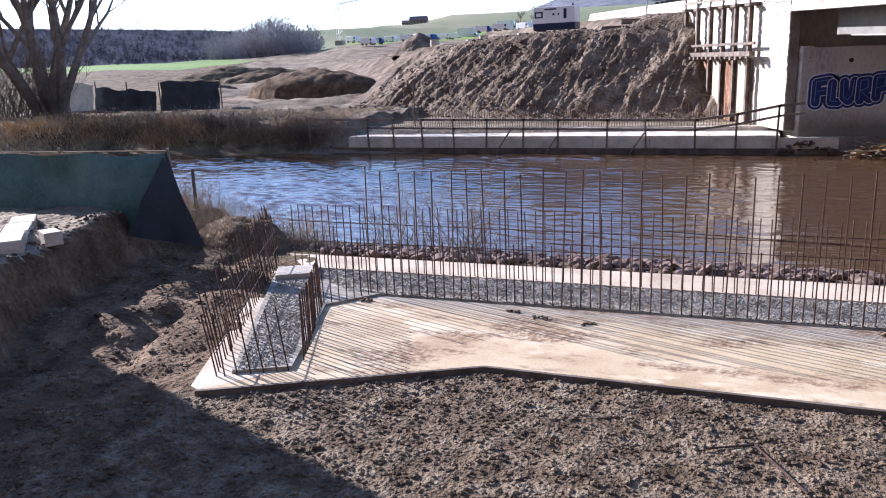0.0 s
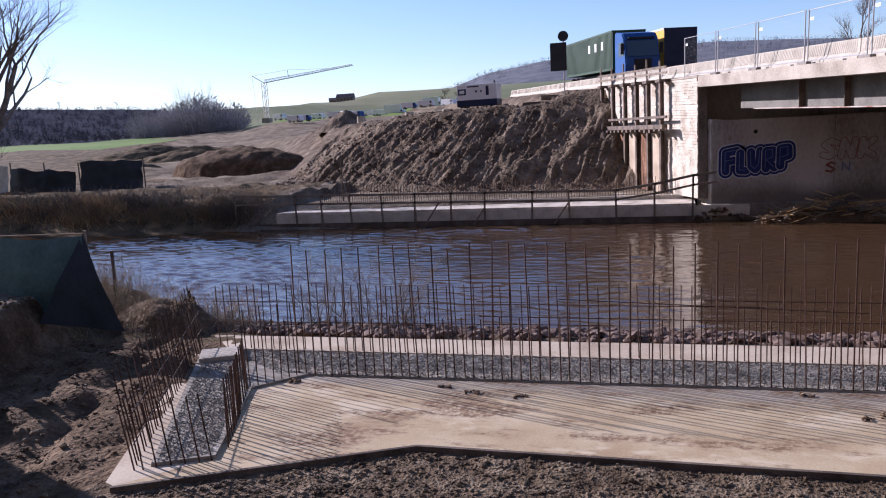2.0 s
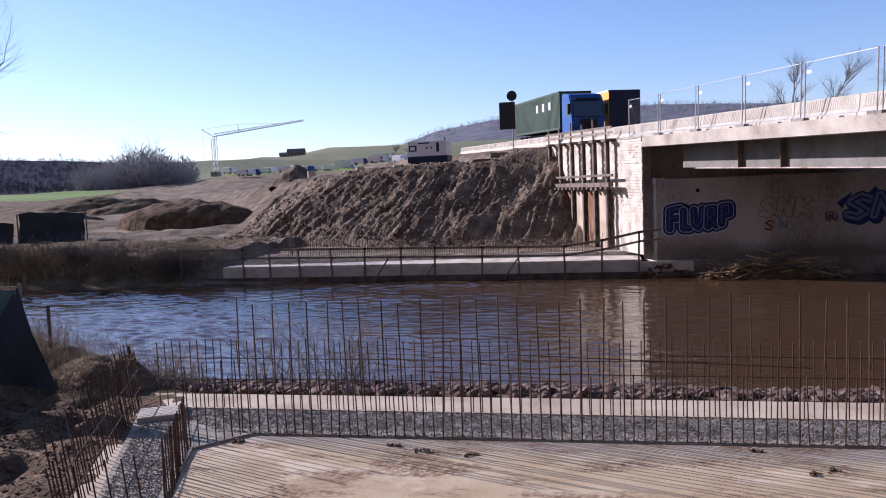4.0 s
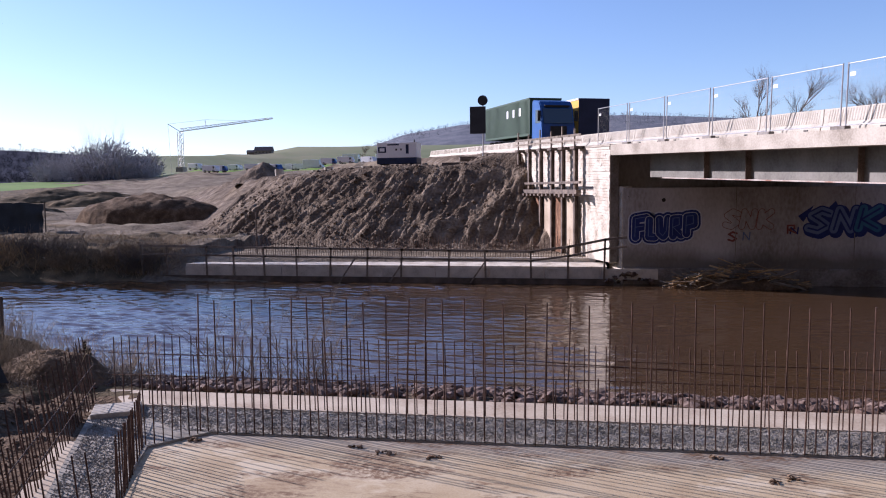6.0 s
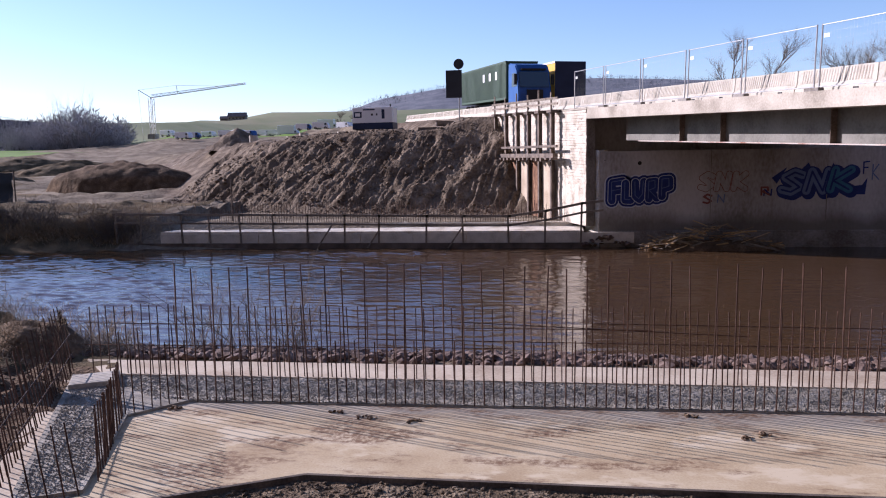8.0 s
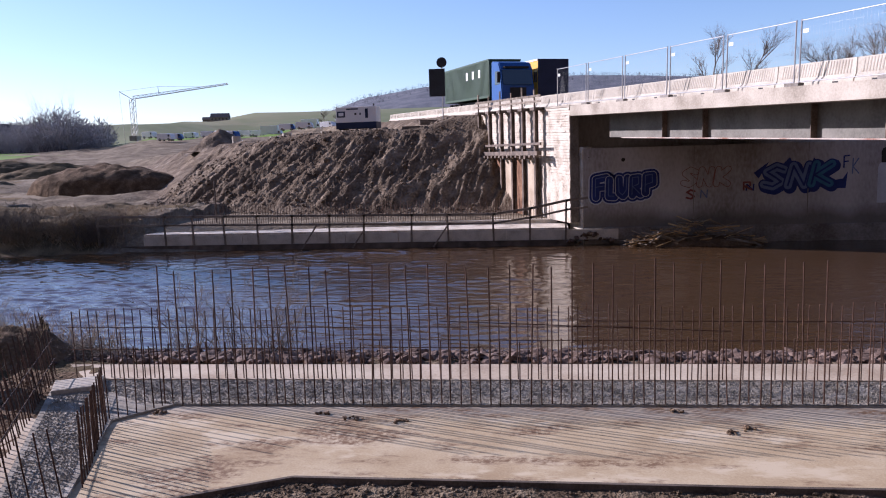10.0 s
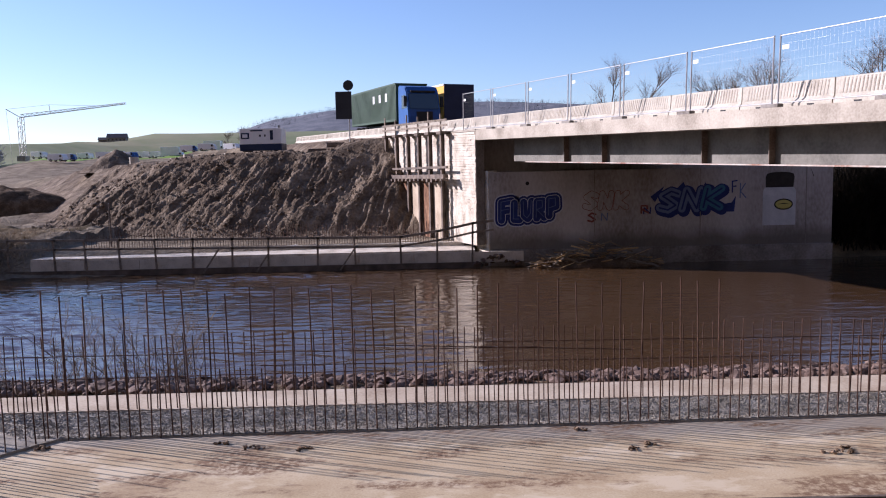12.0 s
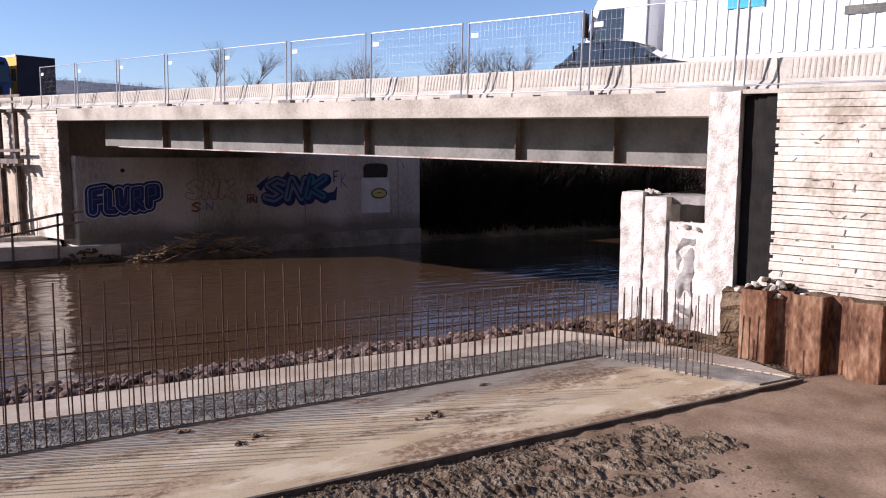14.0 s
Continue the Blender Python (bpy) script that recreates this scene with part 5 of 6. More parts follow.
    ob = tagged(link("steel_post", bm, M["hbeam"]), "dark upright steel post behind the footing", "post")
    ob.matrix_basis = pose(-19.2, 45.0, 0.2)


build_far_footing()


def build_soldiers():
    f = thing("soldier_beams", "weathered steel soldier beams with a waler on the far wing wall", "shoring")
    for i, s in enumerate((34.3, 36.2, 38.0, 40.0, 42.2, 44.4)):
        for dn in (-0.14, 0.06):
            ztop = DECK_Z + GRADE * s - 0.12
            bm = boxmesh(s - 0.11, s + 0.11, -0.36 + dn, -0.34 + dn, 0.0, ztop)
            bmesh.ops.transform(bm, matrix=BRIDGE, verts=bm.verts)
            bmesh.ops.recalc_face_normals(bm, faces=bm.faces)
            part("flange", bm, M["hbeam"], f)
        bm = boxmesh(s - 0.01, s + 0.01, -0.48, -0.30, 0.0, ztop)
        bmesh.ops.transform(bm, matrix=BRIDGE, verts=bm.verts)
        bmesh.ops.recalc_face_normals(bm, faces=bm.faces)
        part("web", bm, M["hbeam"], f)
        bm = boxmesh(s - 0.32, s + 0.32, -0.62, -0.02, ztop, ztop + 0.16, bevel=0.01)
        bmesh.ops.transform(bm, matrix=BRIDGE, verts=bm.verts)
        bmesh.ops.recalc_face_normals(bm, faces=bm.faces)
        part("head_plate", bm, M["hbeam"], f)
        bm = boxmesh(s - 0.05, s + 0.05, -0.5, -0.42, ztop + 0.16, ztop + 1.15 + 0.2 * (i % 2), bevel=0.008)
        bmesh.ops.transform(bm, matrix=BRIDGE, verts=bm.verts)
        bmesh.ops.recalc_face_normals(bm, faces=bm.faces)
        part("rail_post", bm, M["timber"], f)
    for (z, h, n0, n1, mat) in ((3.78, 0.24, -0.82, -0.52, "hbeam"), (4.35, 0.14, -0.62, -0.52, "hbeam"), (7.0, 0.14, -0.55, -0.51, "timber"), (6.72, 0.12, -0.55, -0.51, "timber")):
        bm = boxmesh(33.2, 44.8, n0, n1, z, z + h, bevel=0.008)
        for v in bm.verts:
            if z > 6:
                v.co.z += GRADE * (v.co.x - 40) + 0.15
        bmesh.ops.transform(bm, matrix=BRIDGE, verts=bm.verts)
        bmesh.ops.recalc_face_normals(bm, faces=bm.faces)
        part("waler" if z < 6 else "rail_board", bm, M[mat], f)
    rng = random.Random(2)
    for i in range(16):
        s = 33.3 + i * 0.72
        bm = boxmesh(s - 0.12, s + 0.12, -0.95, -0.53, 3.62 + rng.uniform(-0.05, 0.05), 3.77, bevel=0.01)
        bmesh.ops.transform(bm, matrix=BRIDGE, verts=bm.verts)
        bmesh.ops.recalc_face_normals(bm, faces=bm.faces)
        part("bracket", bm, M["hbeam"], f)
    for i, s in enumerate((35.3, 37.1, 39.0, 41.1)):
        bm = boxmesh(s - 0.75, s + 0.75, -0.28, -0.20, 0.1, 3.6, bevel=0.01)
        bmesh.ops.transform(bm, matrix=BRIDGE, verts=bm.verts)
        bmesh.ops.recalc_face_normals(bm, faces=bm.faces)
        part("lagging", bm, M["pile"] if i % 2 else M["kerb"], f)


build_soldiers()


def flatpart(name, pts, y, mat, parent):
    """A thin painted patch on the wall, from outline points (x, z)."""
    bm = bmesh.new()
    bm.faces.new([bm.verts.new((p[0], y, p[1])) for p in pts])
    return part(name, bm, mat, parent)


def words(name, text, size, mat, parent, m, offset=0.0, shear=0.0, extrude=0.0):
    cu = bpy.data.curves.new(name, "FONT")
    cu.body, cu.size, cu.offset, cu.shear, cu.extrude = text, size, offset, shear, extrude
    cu.align_x = "CENTER"
    cu.fill_mode = "BOTH" if extrude else "FRONT"
    tmp = new(name, cu)
    bpy.context.view_layer.update()
    me = bpy.data.meshes.new_from_object(tmp.evaluated_get(bpy.context.evaluated_depsgraph_get()))
    bpy.data.objects.remove(tmp)
    me.materials.append(mat)
    ob = new(name, me)
    ob.parent = parent
    ob.matrix_basis = m
    return ob


def oval(cx, cz, rx, rz, n=28):
    return [(cx + rx * math.cos(i * 6.2832 / n), cz + rz * math.sin(i * 6.2832 / n)) for i in range(n)]


STROKES = {
    "F": [[(0.95, 1.0), (0.1, 0.95), (0.12, 0.0)], [(0.12, 0.5), (0.75, 0.52)]],
    "L": [[(0.1, 1.0), (0.1, 0.05), (0.75, 0.0)]],
    "U": [[(0.0, 1.0), (0.08, 0.2), (0.45, 0.0), (0.8, 0.25), (0.85, 1.0)]],
    "R": [[(0.05, 0.0), (0.05, 0.95), (0.65, 0.95), (0.7, 0.55), (0.1, 0.45), (0.85, 0.0)]],
    "P": [[(0.05, 0.0), (0.05, 0.95), (0.75, 0.95), (0.8, 0.5), (0.1, 0.42)]],
    "S": [[(0.95, 0.85), (0.5, 1.0), (0.05, 0.75), (0.5, 0.5), (0.9, 0.25), (0.5, 0.0), (0.0, 0.12)]],
    "N": [[(0.0, 0.0), (0.08, 1.0), (0.85, 0.0), (0.92, 1.0)]],
    "K": [[(0.05, 1.0), (0.0, 0.0)], [(0.85, 1.0), (0.05, 0.45), (0.95, 0.0)]],
}


def sprayed(name, ch, x, z, w, h, half, y, mat, parent, lean=0.0, tilt=0.0):
    """One sprayed letter: fat round-ended strokes, laid over one another by a hair."""
    bm = bmesh.new()
    k = 0
    for line in STROKES[ch]:
        pts = [(x + w * (a + lean * b), z + h * b + tilt * a) for (a, b) in line]
        for i, (px, pz) in enumerate(pts):
            bm.faces.new([bm.verts.new((px + half * math.cos(q * 0.4488), y - 0.0002 * k, pz + half * math.sin(q * 0.4488))) for q in range(14)])
            k += 1
            if i:
                qx, qz = pts[i - 1]
                d = math.hypot(px - qx, pz - qz)
                nx, nz = -(pz - qz) / d * half, (px - qx) / d * half
                bm.faces.new([bm.verts.new((vx, y - 0.0002 * k, vz)) for (vx, vz) in ((qx - nx, qz - nz), (px - nx, pz - nz), (px + nx, pz + nz), (qx + nx, qz + nz))])
                k += 1
    return part(name, bm, mat, parent)


def build_graffiti():
    g = thing("graffiti", "fat blue sprayed bubble letters with a white outline", "graffiti")
    for k, (ch, x, z, w, h) in enumerate((("F", 3.28, 1.52, 0.62, 0.98), ("L", 3.98, 1.50, 0.44, 0.92), ("U", 4.52, 1.56, 0.50, 0.90), ("R", 5.20, 1.60, 0.50, 0.92), ("P", 5.86, 1.72, 0.48, 0.90))):
        sprayed("halo", ch, x, z, w, h, 0.40, 40.995, M["pwhite"], g, 0.05, 0.05)
        sprayed("backing", ch, x, z, w, h, 0.335, 40.9915, M["pblue"], g, 0.05, 0.05)
        sprayed("outline", ch, x, z, w, h, 0.222, 40.989 - 0.005 * k, M["pwhite"], g, 0.05, 0.05)
        sprayed("letter", ch, x, z, w, h, 0.19, 40.986 - 0.005 * k, M["pblue"], g, 0.05, 0.05)
        sprayed("gloss", ch, x - 0.03, z + 0.04, w, h, 0.016, 40.982 - 0.005 * k, M["plight"], g, 0.05, 0.05)
    g = thing("graffiti", "thin red sprayed outline letters", "graffiti")
    for k, (ch, x) in enumerate((("S", 7.78), ("N", 8.58), ("K", 9.42))):
        sprayed("outline", ch, x, 2.08, 0.58, 0.75, 0.165, 40.994 - 0.004 * k, M["pred"], g, 0.15)
        sprayed("letter", ch, x, 2.08, 0.58, 0.75, 0.135, 40.991 - 0.004 * k, M["graf"], g, 0.15)
    sprayed("tag", "S", 7.95, 1.35, 0.42, 0.45, 0.05, 40.992, M["pred"], g)
    sprayed("tag", "N", 8.65, 1.4, 0.36, 0.38, 0.03, 40.992, M["plight"], g)
    g = thing("graffiti", "large jagged pale blue letters with dark outlines", "graffiti")
    for k, (ch, x, z) in enumerate((("S", 11.72, 1.88), ("N", 12.92, 1.92), ("K", 14.05, 1.98))):
        sprayed("shadow", ch, x + 0.10, z - 0.10, 0.92, 0.98, 0.33, 40.995, M["pblue"], g, 0.2)
        sprayed("outline", ch, x, z, 0.92, 0.98, 0.265, 40.990 - 0.006 * k, M["pblue"], g, 0.2)
        sprayed("letter", ch, x, z, 0.92, 0.98, 0.195, 40.987 - 0.006 * k, M["plight"] if k < 2 else M["pteal"], g, 0.2)
        sprayed("core", ch, x, z, 0.92, 0.98, 0.045, 40.984 - 0.006 * k, M["pblue"], g, 0.2)
    for pts in ([(14.9, 1.72), (15.7, 1.72), (15.78, 2.55), (15.55, 2.2), (15.2, 2.15)], [(11.25, 2.6), (12.0, 3.15), (11.5, 2.3)], [(12.55, 2.9), (13.0, 3.35), (13.2, 2.9)], [(14.0, 2.95), (14.15, 3.3), (14.45, 2.95)], [(11.6, 1.75), (11.95, 1.5), (12.2, 1.75)]):
        flatpart("spike", pts, 40.9955, M["pblue"], g)
    sprayed("tag", "F", 15.55, 2.75, 0.30, 0.6, 0.035, 40.992, M["pblue"], g)
    sprayed("tag", "K", 16.0, 2.45, 0.32, 0.75, 0.03, 40.992, M["plight"], g)
    sprayed("tag", "R", 10.75, 1.75, 0.5, 0.4, 0.045, 40.992, M["pred"], g)
    sprayed("tag", "N", 10.9, 1.72, 0.4, 0.3, 0.035, 40.991, M["pblue"], g)
    g = thing("graffiti", "painted white tombstone shape with dark top and yellow oval", "graffiti")
    pts = [(17.2, 0.95), (18.95, 0.95), (18.95, 2.7)] + [(18.075 + 0.875 * math.cos(a * math.pi / 10), 2.7 + 0.5 * math.sin(a * math.pi / 10)) for a in range(0, 11)] + [(17.2, 2.7)]
    flatpart("ground_patch", pts, 40.990, M["pwhite"], g)
    cap = [(17.35, 2.95), (18.8, 2.95), (18.86, 3.45)] + [(18.1 + 0.76 * math.cos(a * math.pi / 8), 3.5 + 0.26 * math.sin(a * math.pi / 8) ** 0.5) for a in range(0, 9)] + [(17.34, 3.45)]
    flatpart("dark_top", cap, 40.985, M["black"], g)
    flatpart("oval", oval(18.3, 2.05, 0.5, 0.3), 40.984, M["black"], g)
    flatpart("oval_fill", oval(18.3, 2.05, 0.43, 0.23), 40.980, M["pyellow"], g)
    flatpart("line", [(17.95, 2.05), (18.3, 2.12), (18.65, 2.05), (18.3, 2.06)], 40.977, M["black"], g)
    flatpart("dot", oval(4.75, 3.45, 0.1, 0.1), 40.990, M["black"], g)
    flatpart("dark_patch", [(2.95, 3.62), (3.0, 3.66), (3.04, 3.6)], 40.990, M["black"], g)


build_graffiti()


def build_debris():
    rng = random.Random(14)
    d = thing("driftwood_heap", "heap of driftwood sticks and mud at the wall's foot", "driftwood")
    for i in range(150):
        x = 5.0 + 6.4 * rng.random()
        w = math.sin((x - 5.0) / 6.4 * math.pi)
        bm = bmesh.new()
        l = rng.uniform(0.5, 1.7)
        rod(bm, (-l / 2, 0, 0), (l / 2, rng.uniform(-0.1, 0.1), 0), rng.uniform(0.015, 0.05), 5)
        # straw tones mixed in to brighten sticks that the sun does not reach
        ob = part("stick", bm, (M["drygrass"], M["reed"], M["timber"])[i % 3], d)
        ob.matrix_basis = pose(x, 39.9 + rng.uniform(-0.6, 0.6), -0.78 + w * rng.random() * 1.05, rng.uniform(-20, 20), rng.uniform(-25, 25), rng.uniform(-40, 40))
    bm = bmesh.new()
    bmesh.ops.create_uvsphere(bm, u_segments=40, v_segments=10, radius=1)
    for v in bm.verts:
        v.co = Vector((v.co.x * 3.4, v.co.y * 0.85, max(-0.2, v.co.z * 0.5))) + Vector((0, 0, 0.12 * fbm(v.co.x * 3, v.co.y * 3, 1.4, 3, 1.0)))
    ob = part("mud_core", bm, M["soil"], d)
    ob.matrix_basis = pose(8.2, 40.0, -0.92)
    heap("rubble", "soil and stones where the rail meets the wall", "rubble", pose(3.0, 40.5, -0.75), 34, (1.2, 0.3, 0.5), 0.18, [M["soil"], M["stone"]], 31)


build_debris()


# ---- vehicles and things on the dam and the road ----
def wheel(parent, x, y, r, w):
    bm = bmesh.new()
    rod(bm, (0, -w / 2, 0), (0, w / 2, 0), r, 20)
    bmesh.ops.bevel(bm, geom=[e for e in bm.edges if len(e.link_faces) == 2 and abs(e.verts[0].co.y - e.verts[1].co.y) < 1e-4], offset=r * 0.12, segments=2, affect="EDGES")
    t = part("wheel", bm, M["rubber"], parent)
    t.matrix_basis = pose(x, y, r)
    bm = bmesh.new()
    rod(bm, (0, -w / 2 - 0.01, 0), (0, w / 2 + 0.01, 0), r * 0.55, 14)
    part("rim", bm, M["rim"], t)


def build_truck(name, label, m, cab, body, body_label, length=16.2, kind="box", rear=None):
    """A lorry along +x with its front at x = 0."""
    t = thing(name, label, "truck", m)
    W = 1.25
    bm = bmesh.new()
    prism(bm, [(-2.25, 0.55), (-0.05, 0.55), (0.0, 1.35), (-0.12, 2.0), (-0.42, 3.15), (-0.75, 3.55), (-2.2, 3.75), (-2.25, 3.0)], "y", -W, W)
    bmesh.ops.bevel(bm, geom=bm.edges[:], offset=0.07, segments=2, affect="EDGES")
    c = part("cab", bm, cab, t)
    bm = bmesh.new()
    prism(bm, [(-0.085, 1.95), (-0.03, 1.95), (-0.33, 3.0), (-0.385, 3.0)], "y", -1.1, 1.1)
    part("windscreen", bm, M["glass"], c)
    for y in (-1, 1):
        bm = bmesh.new()
        prism(bm, [(-1.45, 2.0), (-0.35, 2.0), (-0.62, 2.95), (-1.45, 2.95)], "y", y * W - 0.012, y * W + 0.012)
        part("side_window", bm, M["glass"], c)
        bm = boxmesh(-0.30, -0.15, y * 1.42 - 0.12, y * 1.42 + 0.12, 2.1, 2.85, bevel=0.03)
        part("mirror", bm, M["black"], c)
        bm = boxmesh(-0.06, 0.03, y * 0.95 - 0.2, y * 0.95 + 0.2, 0.72, 0.95, bevel=0.02)
        part("headlight", bm, M["white"], c)
    bm = boxmesh(-0.05, 0.035, -0.62, 0.62, 0.7, 1.75, bevel=0.02)
    part("grille", bm, M["black"], c)
    bm = boxmesh(-0.48, -0.30, -0.95, 0.95, 3.12, 3.26, bevel=0.02)
    part("sun_visor", bm, M["black"], c)
    bm = boxmesh(-length, -1.2, -0.45, 0.45, 0.75, 1.05)
    part("chassis", bm, M["black"], t)
    bm = boxmesh(-length, -2.75, -W, W, 1.15, 3.98, bevel=0.03)
    b = part("load_body", bm, body, t, body_label)
    if kind == "container":
        for y in (-1, 1):
            for i in range(44):
                x = -length + 0.25 + i * (length - 3.25) / 43
                bm = boxmesh(x - 0.07, x + 0.07, y * (W + 0.012) - 0.014, y * (W + 0.012) + 0.014, 1.35, 3.82)
                part("rib", bm, body, b)
    for y in (-1, 1):
        bm = boxmesh(-length + 0.01, -2.76, y * (W + 0.012) - 0.02, y * (W + 0.012) + 0.02, 3.86, 3.99, bevel=0.005)
        part("top_rail", bm, M["white"] if kind != "container" else body, b)
    if rear:
        bm = boxmesh(-length - 0.05, -length - 0.002, -W, W, 1.15, 3.98, bevel=0.01)
        part("rear_door", bm, rear, b)
    for x in (-1.35, -5.2, -length + 4.2, -length + 2.9, -length + 1.6):
        for y in (-1, 1):
            wheel(t, x, y * 1.08, 0.5, 0.32)
    return t, b


t1, b1 = build_truck("container_truck", "blue lorry carrying a dark green ribbed container", onbridge(46.0, 3.1, 0.06, 180), M["blue"], M["green"], "dark green ribbed container", 15.0, "container")
for i, (x, w) in enumerate(((-5.0, 0.45), (-6.6, 0.45), (-8.2, 0.45))):
    bm = boxmesh(x - w / 2, x + w / 2, -1.29, -1.285, 2.75, 3.35)
    part("letter_bar", bm, M["white"], b1)
t2, b2 = build_truck("curtain_truck", "green lorry with a yellow curtain-sided trailer", onbridge(65.0, 6.9, 0.06, 0), M["greencab"], M["yellow"], "yellow curtain side", 16.5, "curtain", M["navy"])
for (x0, x1, z0, z1, k) in ((-6.6, -3.6, 2.95, 3.25, "navy"), (-6.0, -4.2, 2.5, 2.7, "navy"), (-15.8, -9.0, 1.75, 2.2, "steelgrey"), (-13.8, -10.6, 2.85, 3.05, "steelgrey")):
    bm = boxmesh(x0, x1, 1.262, 1.268, z0, z1)
    part("print_bar", bm, M[k], b2)
words("print_words", "TRANSPORT  SPEDYCJA", 0.42, M["yellow"], b2, pose(-12.4, 1.272, 1.84, 90, 0, 180))
t3, b3 = build_truck("delivery_truck", "white lorry with a white ribbed box trailer", onbridge(6.3, 6.7, 0.06, 0), M["white"], M["white"], "white box body", 16.5, "container")
bm = boxmesh(-5.6, -4.6, 1.29, 1.296, 2.6, 3.9)
part("print_patch", bm, M["teal"], b3)
for (x0, x1, z0, z1, k) in ((-12.0, -6.4, 2.75, 3.7, "dark"), (-11.0, -7.6, 2.2, 2.42, "steelgrey"), (-13.6, -12.9, 1.5, 1.6, "amber")):
    bm = boxmesh(x0, x1, 1.29, 1.296, z0, z1)
    part("print_bar", bm, M[k], b3)


def build_car(label, m, paint):
    c = thing("car", label, "car", m)
    bm = bmesh.new()
    prism(bm, [(-4.3, 0.35), (-0.05, 0.35), (0.0, 0.62), (-0.25, 0.82), (-1.15, 0.98), (-4.0, 1.02), (-4.32, 0.9)], "y", -0.88, 0.88)
    bmesh.ops.bevel(bm, geom=bm.edges[:], offset=0.06, segments=2, affect="EDGES")
    b = part("body", bm, paint, c, smooth=False)
    bm = bmesh.new()
    prism(bm, [(-4.1, 1.0), (-1.15, 0.97), (-1.95, 1.42), (-2.6, 1.5), (-3.6, 1.47)], "y", -0.74, 0.74)
    for v in bm.verts:
        if v.co.z > 1.2:
            v.co.y *= 0.86
    part("glasshouse", bm, M["glass"], b)
    bm = bmesh.new()
    prism(bm, [(-3.65, 1.47), (-2.6, 1.5), (-1.97, 1.425), (-1.97, 1.46), (-2.6, 1.545), (-3.7, 1.51)], "y", -0.66, 0.66)
    part("roof", bm, paint, b)
    for x in (-1.98, -2.85, -3.75):
        for y in (-1, 1):
            bm = bmesh.new()
            rod(bm, (x + 0.04, y * 0.745, 1.0), (x - 0.05, y * 0.655, 1.46), 0.028, 6)
            part("pillar", bm, paint, b)
    for y in (-1, 1):
        bm = boxmesh(-0.2, -0.03, y * 0.68 - 0.15, y * 0.68 + 0.15, 0.6, 0.76, bevel=0.02)
        part("headlight", bm, M["white"], b)
        bm = boxmesh(-1.55, -1.4, y * 0.97 - 0.09, y * 0.97 + 0.09, 0.98, 1.1, bevel=0.02)
        part("mirror", bm, paint, b)
    for x in (-0.85, -3.45):
        for y in (-1, 1):
            wheel(c, x, y * 0.8, 0.32, 0.2)


build_car("dark grey estate car on the bridge", onbridge(1.0, 3.0, 0.06, 180), M["carblack"])


def build_generator():
    g = thing("generator", "white and navy site generator on skids", "generator", pose(-13.2, 58.6, ground_height(-13.2, 58.6) + 0.16, 0, 0, -6))
    bm = boxmesh(-1.6, 1.6, -0.6, 0.6, 0.55, 1.72, bevel=0.04)
    b = part("housing", bm, M["white"], g)
    bm = boxmesh(-1.62, 1.62, -0.62, 0.62, 0.08, 0.56, bevel=0.03)
    part("base_tank", bm, M["navy"], g, "navy base tank")
    for (x0, x1, z0, z1, k) in ((-1.5, -0.85, 0.95, 1.4, "navy"), (-1.38, -0.98, 1.05, 1.3, "white"), (0.75, 0.98, 0.85, 1.55, "navy"), (-0.1, 0.05, 1.1, 1.25, "dark"), (0.3, 0.42, 1.1, 1.25, "dark"), (-0.75, 0.2, 1.5, 1.6, "navy")):
        d = 0.008 if k != "white" else 0.014
        bm = boxmesh(x0, x1, -0.6 - d, -0.598, z0, z1)
        part("panel", bm, M[k], b)
    for x in (-1.2, 1.2):
        bm = boxmesh(x - 0.15, x + 0.15, -0.7, 0.7, 0, 0.08)
        part("skid", bm, M["black"], g)
    bm = bmesh.new()
    rod(bm, (1.2, 0.2, 1.7), (1.2, 0.2, 1.95), 0.06, 8)
    part("exhaust", bm, M["black"], b)


build_generator()


def build_sign():
    gx, gy = -6.4, 56.5
    s = thing("road_sign", "dark rectangular board and round sign seen from behind", "road sign", pose(gx, gy, ground_height(gx, gy) - 0.1))
    bm = bmesh.new()
    rod(bm, (0, 0, 0), (0, 0, 4.3), 0.045, 8)
    part("pole", bm, M["galv"], s)
    bm = bmesh.new()
    rod(bm, (0, -0.05, 4.15), (0, -0.075, 4.15), 0.37, 28)
    part("disc", bm, M["dark"], s, "dark grey back of a round sign")
    bm = boxmesh(-0.95, 0.22, -0.10, -0.06, 1.75, 3.72, bevel=0.02)
    part("board", bm, M["dark"], s, "dark back of a tall board")


build_sign()


def build_pallets():
    for i, (x, y, l) in enumerate(((-8.9, 58.0, 1.6), (-7.6, 57.6, 1.4))):
        h = thing("timber_stack", "low stack of dark timber and steel on the dam", "timber stack", pose(x, y, ground_height(x, y) - 0.03, 0, 0, 12 * i))
        for k in range(5):
            bm = boxmesh(-l / 2, l / 2, -0.4 + 0.18 * k, -0.26 + 0.18 * k, 0.0, 0.25 + 0.1 * (k % 2), bevel=0.01)
            part("beam", bm, M["hbeam"] if k % 2 else M["timber"], h)
    for i in range(5):
        x, y = -30.0 + i * 3.1, 76.0 + 3 * math.sin(i * 2.1)
        c = thing("concrete_pipe", "pale concrete shaft ring on the dam", "pipe", pose(x, y, ground_height(x, y)), group="shaft rings")
        bm = bmesh.new()
        rod(bm, (0, 0, 0), (0, 0, 0.9), 0.45, 14)
        part("ring", bm, M["barrier"], c)


build_pallets()


